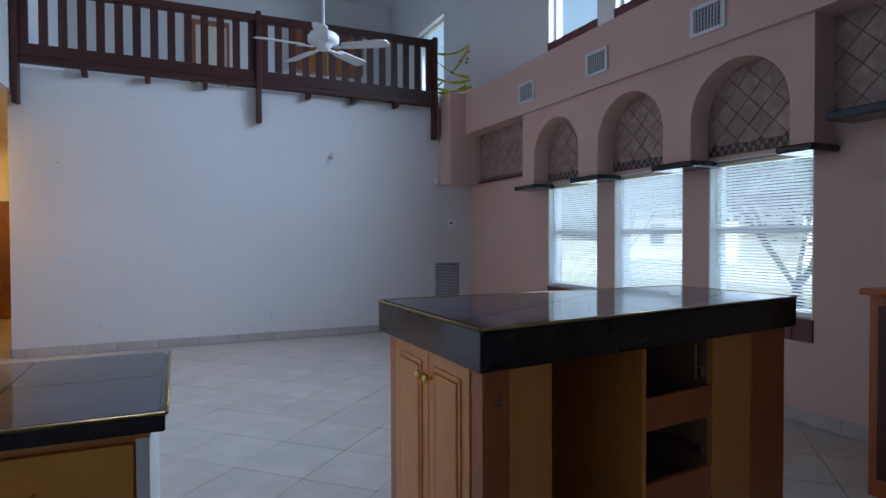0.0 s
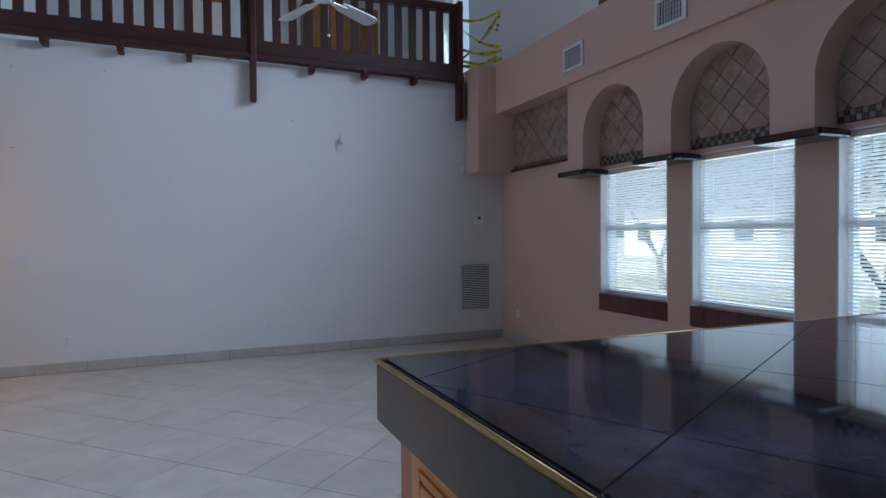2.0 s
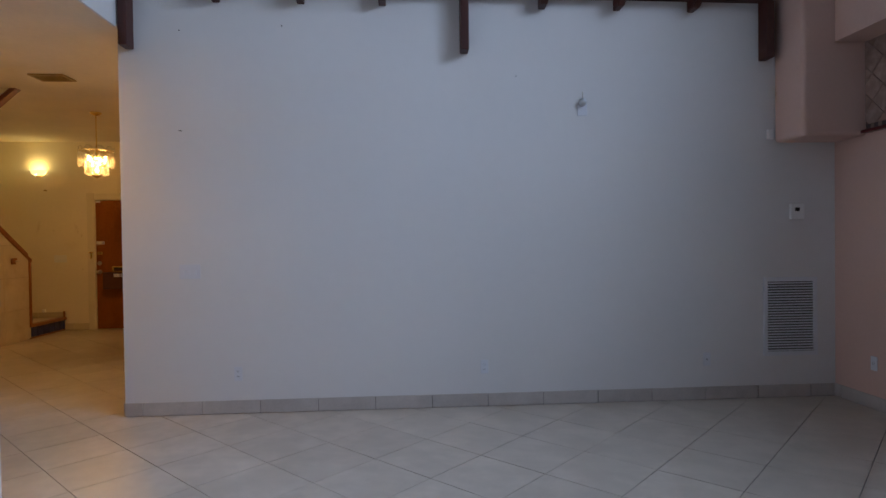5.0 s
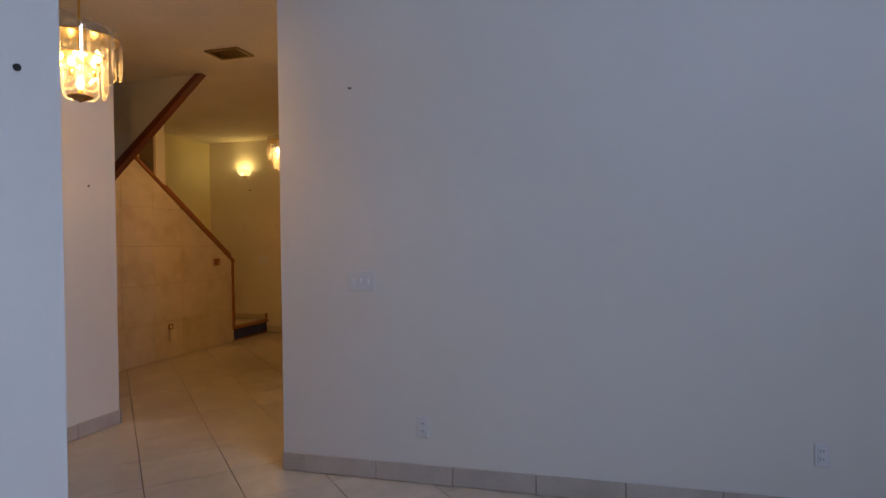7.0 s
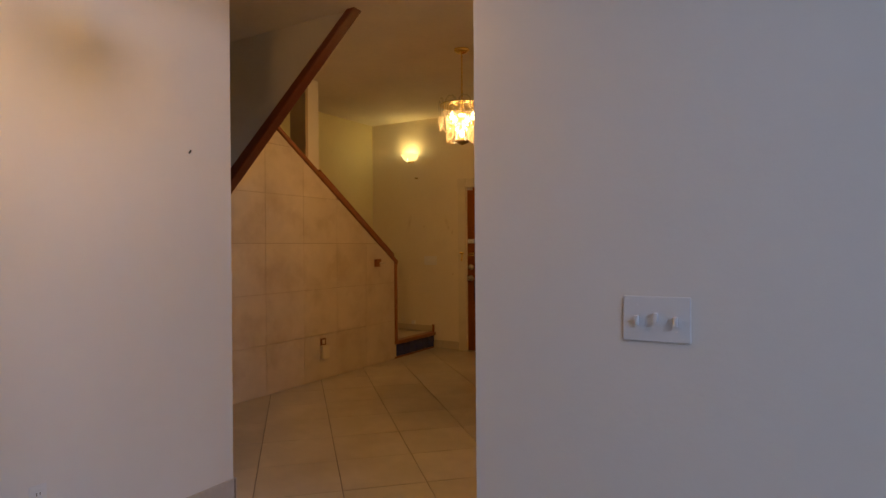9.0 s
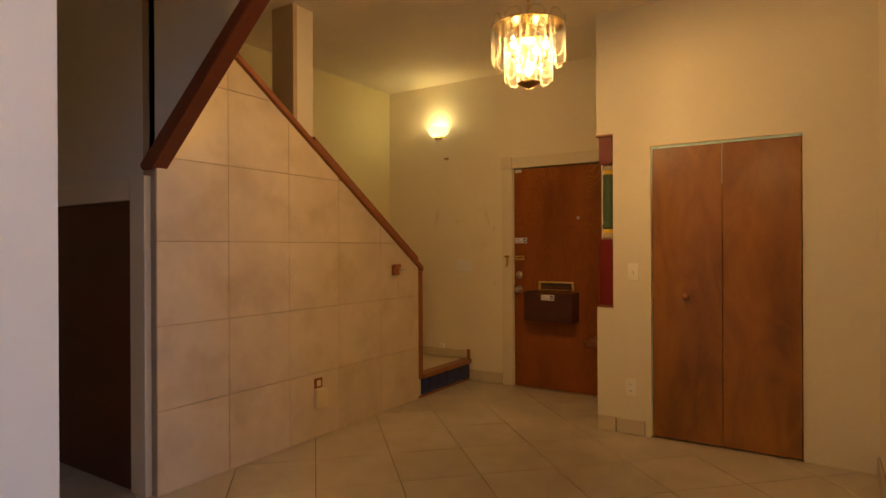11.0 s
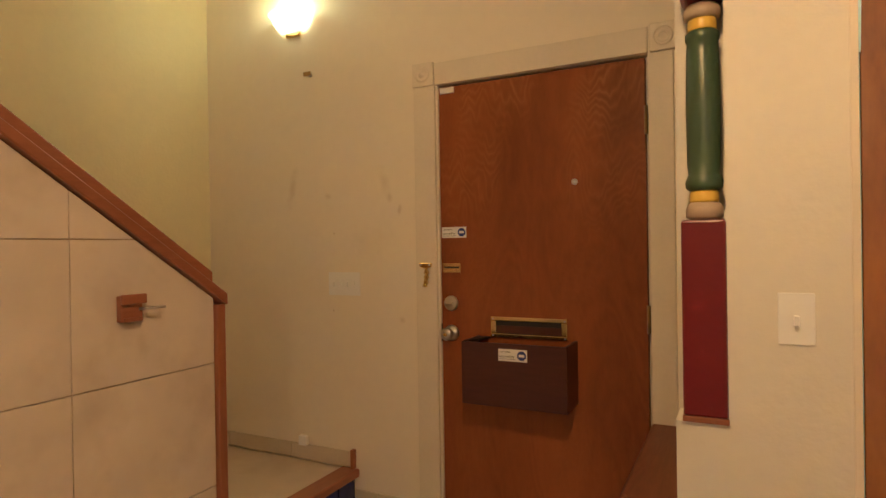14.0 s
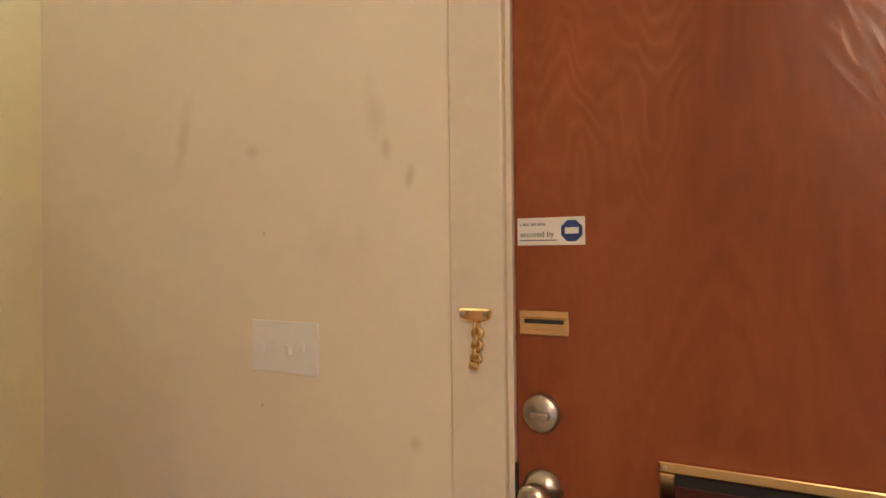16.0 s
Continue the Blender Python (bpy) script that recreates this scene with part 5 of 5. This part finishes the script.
# ---------- closet ----------
jb = setting("closet_jamb", bm_join(bm_box(-1.262, -1.247, 4.004, 4.115, 0, 1.992), bm_box(-.367, -.352, 4.004, 4.115, 0, 1.992), bm_box(-1.247, -.367, 4.004, 4.115, 1.976, 1.992)), TRIM, "ivory painted closet door frame, light in its gaps coloured turquoise", "trim")
# turquoise pieces paint the light seen in the top and left gaps
part("track", bm_box(-1.247, -.367, 4.024, 4.07, 1.960, 1.976), GAP_LIGHT, jb, "track coloured turquoise as light showing through the top gap")
part("jamb_edge", bm_box(-1.247, -1.2425, 4.022, 4.06, .01, 1.70), GAP_LIGHT, jb)
part("jamb_edge", bm_prism([(-1.247, 1.70), (-1.2415, 1.70), (-1.236, 1.9585), (-1.247, 1.9585)], "y", 4.015, 4.021), GAP_LIGHT, jb)
cd = thing("closet_doors", "golden-brown flush bifold closet doors, closed", "closet door", (-.81, 4.03, 0))
pn = part("panel", bm_box(-1.241, -.8095, 4.022, 4.052, .012, 1.958, .002), CLOSET_WOOD, cd)
part("panel", bm_box(-.8065, -.372, 4.022, 4.052, .012, 1.958, .002), CLOSET_WOOD, cd)
part("knob", bm_lathe([(.008, 0), (.008, -.012), (.020, -.018), (.022, -.028), (.014, -.036), (0, -.037)], 18, (-1.03, 4.022, .968), 'y'), POST_WOOD, pn)
# light in the upper centre gap, painted as a strip
part("gap_strip", bm_box(-.8094, -.8066, 4.020, 4.030, 1.70, 1.955), GAP_LIGHT, cd)

# ---------- foyer lamps ----------


def chandelier(at, ceiling, power, shade):
    x, y, z0 = at
    c = thing("chandelier", "lit brass chandelier with two rings of clear glass panels", "chandelier", (x, y, ceiling), "chandeliers")
    part("canopy", bm_lathe([(.065, ceiling - .001), (.065, ceiling - .012), (.045, ceiling - .028), (.012, ceiling - .04), (0, ceiling - .04)], 24, (x, y, 0)), BRASS, c)
    k, z = 0, ceiling - .045
    while z > z0 + .365:
        r = bm_lathe([(.006, -.0012), (.0095, -.0012), (.0095, .0012), (.006, .0012)], 8, (0, 0, 0), 'y' if k % 2 else 'x')
        r.transform(pose(x, y, z))
        part("chain_link", r, BRASS, c)
        z, k = z - .0165, k + 1
    part("stem", bm_lathe([(.004, z0 + .235), (.018, z0 + .25), (.010, z0 + .30), (.016, z0 + .345), (.004, z0 + .37)], 12, (x, y, 0)), BRASS, c)
    part("hanger", bm_rod((x, y, z0 + .02), (x, y, z0 + .236), .0025, 6), OLD_BRASS, c)
    part("finial", bm_lathe([(0, z0 - .012), (.008, z0 - .006), (.03, z0 + .004), (.06, z0 + .018), (.062, z0 + .026), (0, z0 + .03)], 20, (x, y, 0)), OLD_BRASS, c)
    for rad, zz, n in ((.188, z0 + .325, 10), (.120, z0 + .23, 8)):
        ring = bm_lathe([(rad - .012, zz - .004), (rad + .002, zz - .004), (rad + .002, zz + .004), (rad - .012, zz + .004)], 32, (x, y, 0))
        rg = part("ring", ring, BRASS, c)
        for q in range(n):
            a = 2 * math.pi * (q + .5 * (rad < .2)) / n
            part("arm", bm_rod((x, y, zz + .03), (x + rad * math.cos(a), y + rad * math.sin(a), zz), .003, 6), BRASS, rg)
            w, h, cut = (.052, .124, .030) if rad > .15 else (.044, .132, .026)
            poly = [(-w, -h + cut), (-w + cut, -h), (w - cut, -h), (w, -h + cut), (w, h - cut), (w - cut, h), (-w + cut, h), (-w, h - cut)]
            bm = bmesh.new()
            rim = [bm.verts.new((u, .004, v)) for u, v in poly]
            mid = [bm.verts.new((u * .74, -.002, v * .90)) for u, v in poly]
            bm.faces.new(mid)
            for e in range(8):
                bm.faces.new((rim[e], rim[(e + 1) % 8], mid[(e + 1) % 8], mid[e]))
            bm.transform(Matrix.Translation((x + (rad + .006) * math.cos(a), y + (rad + .006) * math.sin(a), zz - .075)) @ pose(0, 0, 0, 0, 0, math.degrees(a) + 90))
            gl = part("glass_panel", bm, CRYSTAL, c)
            gl.visible_shadow = shade
            gl.data.materials.append(CRYSTAL_EDGE)
            for f_ in gl.data.polygons:
                f_.material_index = 0 if len(f_.vertices) == 8 else 1
    for q in range(5):
        a = 2 * math.pi * q / 5 + .3
        r, zb = (.092, z0 + .20) if q < 4 else (.0, z0 + .06)
        cx_, cy_ = x + r * math.cos(a), y + r * math.sin(a)
        cs = part("candle_socket", bm_rod((cx_, cy_, zb - .05), (cx_, cy_, zb), .012, 10), BRASS, c)
        part("bulb", bm_lathe([(.008, zb), (.017, zb + .015), (.019, zb + .03), (.012, zb + .05), (0, zb + .068)], 12, (cx_, cy_, 0)), BULB, cs)
    lamp("chandelier_light", 'POINT', (x, y, z0 + .19), power, (1.0, 0.505, 0.135), .03)


chandelier((-1.595, 2.80, 2.155), LOW, WARM_POWER, False)
chandelier((-.83, -.58, 2.098), LOW, WARM_POWER * .88, True)
so = thing("wall_sconce", "lit cream glass bowl sconce on the front wall", "sconce", (-3.535, DY, 2.42))
part("backplate", bm_box(-3.58, -3.49, DY - .02, DY - .0005, 2.40, 2.49, .006), BRASS, so)
bm = bmesh.new()
rows = []
for r, z in ((.02, 2.420), (.055, 2.424), (.085, 2.440), (.104, 2.466), (.112, 2.490), (.126, 2.504)):
    rows.append([bm.verts.new((-3.535 + r * math.cos(a), DY - .012 - r * .95 * math.sin(a), z)) for a in [math.pi * i / 18 for i in range(19)]])
for p, q in zip(rows, rows[1:]):
    for i in range(18):
        bm.faces.new((p[i], p[i + 1], q[i + 1], q[i]))
bm.faces.new(rows[0])
part("shade", bm, SHADE, so, "lit cream glass bowl", True)
part("bulb", bm_lathe([(.01, 2.43), (.020, 2.442), (.022, 2.456), (0, 2.476)], 14, (-3.535, DY - .07, 0)), BULB, so)
lamp("sconce_light", 'POINT', (-3.535, DY - .115, 2.545), WARM_POWER * .050, (1.0, 0.78, 0.28), .035)
cv = thing("ceiling_vent", "brown metal air vent in the low ceiling", "vent", (-1.2, 1.24, LOW))
part("frame", bm_join(bm_box(-1.36, -1.04, 1.12, 1.145, LOW - .012, LOW - .001), bm_box(-1.36, -1.04, 1.335, 1.36, LOW - .012, LOW - .001),
     bm_box(-1.36, -1.335, 1.145, 1.335, LOW - .012, LOW - .001), bm_box(-1.065, -1.04, 1.145, 1.335, LOW - .012, LOW - .001)), OLD_BRASS, cv)
part("backing", bm_box(-1.335, -1.065, 1.145, 1.335, LOW - .004, LOW - .001), DARK, cv)
for k in range(8):
    part("slat", bm_box(-1.335, -1.065, 1.152 + k * .0235, 1.158 + k * .0235, LOW - .011, LOW - .004), OLD_BRASS, cv)

# ---------- outside the windows ----------
setting("ground", bm_box(-150, 160, -150, 150, -.5, -.15), GRASS, "dry lawn outside the windows", "ground")
setting("road", bm_box(17, 24, -119, 119, -.149, -.13), ASPHALT, "pale asphalt street beyond the lawn", "road")
for y0, y1, x0 in ((-14, -3, 30), (1, 12, 31), (15, 27, 30)):
    hs = thing("house", "pale stucco house across the street with a grey roof", "house", (x0 + 4, (y0 + y1) / 2, -.13))
    part("wall", bm_box(x0, x0 + 9, y0, y1, -.149, 3.0), STUCCO, hs)
    part("roof", bm_prism([(x0 - .6, 3.0), (x0 + 9.6, 3.0), (x0 + 4.5, 5.4)], 'y', y0 - .5, y1 + .5), ROOF, hs)
    for k in range(3):
        yy = y0 + (k + .5) * (y1 - y0) / 3
        part("window", bm_box(x0 - .03, x0 + .02, yy - .6, yy + .6, .8, 2.1), DARK, hs)


def tree(at, height, spread, leaves):
    t = thing("tree", "broad leafy tree with a forked grey trunk on the lawn", "tree", at)
    base = Vector(at)
    bms = []

    def limb(a, b, r0, r1, n=5):
        prev = a
        for i in range(n):
            f0, f1 = i / n, (i + 1) / n
            q = a.lerp(b, f1) + Vector((random.uniform(-.05, .05), random.uniform(-.05, .05), 0))
            c = bmesh.new()
            bmesh.ops.create_cone(c, cap_ends=True, segments=8, radius1=r0 + (r1 - r0) * f0, radius2=r0 + (r1 - r0) * f1, depth=(q - prev).length * 1.04)
            c.transform(Matrix.Translation((prev + q) / 2) @ (q - prev).to_track_quat('Z', 'Y').to_matrix().to_4x4())
            bms.append(c)
            prev = q
        return prev
    fork = limb(base, base + Vector((0, .1, height * .14)), .10, .08, 3)
    tips = []
    for a in (0.3, 1.6, 2.9, 4.2, 5.4):
        e = limb(fork, fork + Vector((math.cos(a) * spread * .4, math.sin(a) * spread * .5, height * .42)), .040, .022)
        for s in (-.6, .5):
            tips.append(limb(e, e + Vector((math.cos(a + s) * spread * .4, math.sin(a + s) * spread * .45, height * .22)), .026, .010, 3))
        tips.append(e)
    part("trunk", bm_join(*bms), BARK, t)
    verts, faces = [], []
    for k in range(leaves):
        c = random.choice(tips) + Vector((random.gauss(0, .55), random.gauss(0, .55), random.gauss(.1, .45)))
        u = Vector((random.uniform(-1, 1), random.uniform(-1, 1), random.uniform(-.5, .5))).normalized() * random.uniform(.06, .12)
        v = u.cross(Vector((random.uniform(-1, 1), random.uniform(-1, 1), 1))).normalized() * .04
        i = len(verts)
        verts += [c - u, c + v, c + u, c - v]
        faces.append((i, i + 1, i + 2, i + 3))
    me = bpy.data.meshes.new("crown")
    me.from_pydata(verts, [], faces)
    me.transform(Matrix.Translation(-place_of(t)))
    me.materials.append(LEAF)
    cr = new("crown", me)
    cr.parent = t


tree((10.6, -1.85, -.15), 4.6, 3.0, 9500)
tree((13.5, 5.5, -.15), 5.5, 3.6, 4000)

# ---------- floor pieces ----------
_t = PITCH / 2 - .0022
_ft = bm_box(-_t, _t, -_t, _t, -.0065, 0, .0009, 1)
_bot = [f for f in _ft.faces if f.normal.z < -.9]
bmesh.ops.delete(_ft, geom=_bot, context='FACES')
FT = mesh_of("floor_tile", _ft, FLOOR_TILE)
fl = bpy.data.objects["floor"]
near, rest = [], []
h = PITCH / 2 ** .5
for i in range(-30, 31):
    for j in range(-40, 41):
        if (i + j) % 2:
            continue
        x, y = 2.30 + i * h, -3.34 + j * h + h
        if not (-4.9 < x < 6.1 and -9.9 < y < 5.2):
            continue
        inside = (0 < x < 3.6 and -5.4 < y < 0.2) or (-2.9 < x <= 0 and -2.4 < y < 4.6)
        (near if inside else rest).append((x, y))
near, rest = near[:300], rest + near[300:]
for x, y in near:
    piece("floor_tile", FT, fl, Matrix.Translation((x, y, random.uniform(-.0006, .0006))) @ pose(0, 0, 0, random.uniform(-.05, .05), random.uniform(-.05, .05), 45 + 90 * random.randrange(4)))
bm = bmesh.new()
for x, y in rest:
    d = _t * 2 ** .5
    poly = clip([(x - d, y), (x, y - d), (x + d, y), (x, y + d)], [(1, 0, 5.85), (-1, 0, 4.6), (0, 1, 5.0), (0, -1, 9.75)])
    if not poly or not big_enough(poly):
        continue
    low = [bm.verts.new((px, py, -.0065)) for px, py in poly]
    mid = [bm.verts.new((px, py, -.0009)) for px, py in poly]
    high = [bm.verts.new((px, py, 0)) for px, py in shrink(poly, .0013)]
    bm.faces.new(high)
    for ring, upper in ((low, mid), (mid, high)):
        for e in range(len(poly)):
            bm.faces.new((ring[e - 1], ring[e], upper[e], upper[e - 1]))
tagged(part("floor_tiles", bm, FLOOR_TILE, fl), kind="stuff")
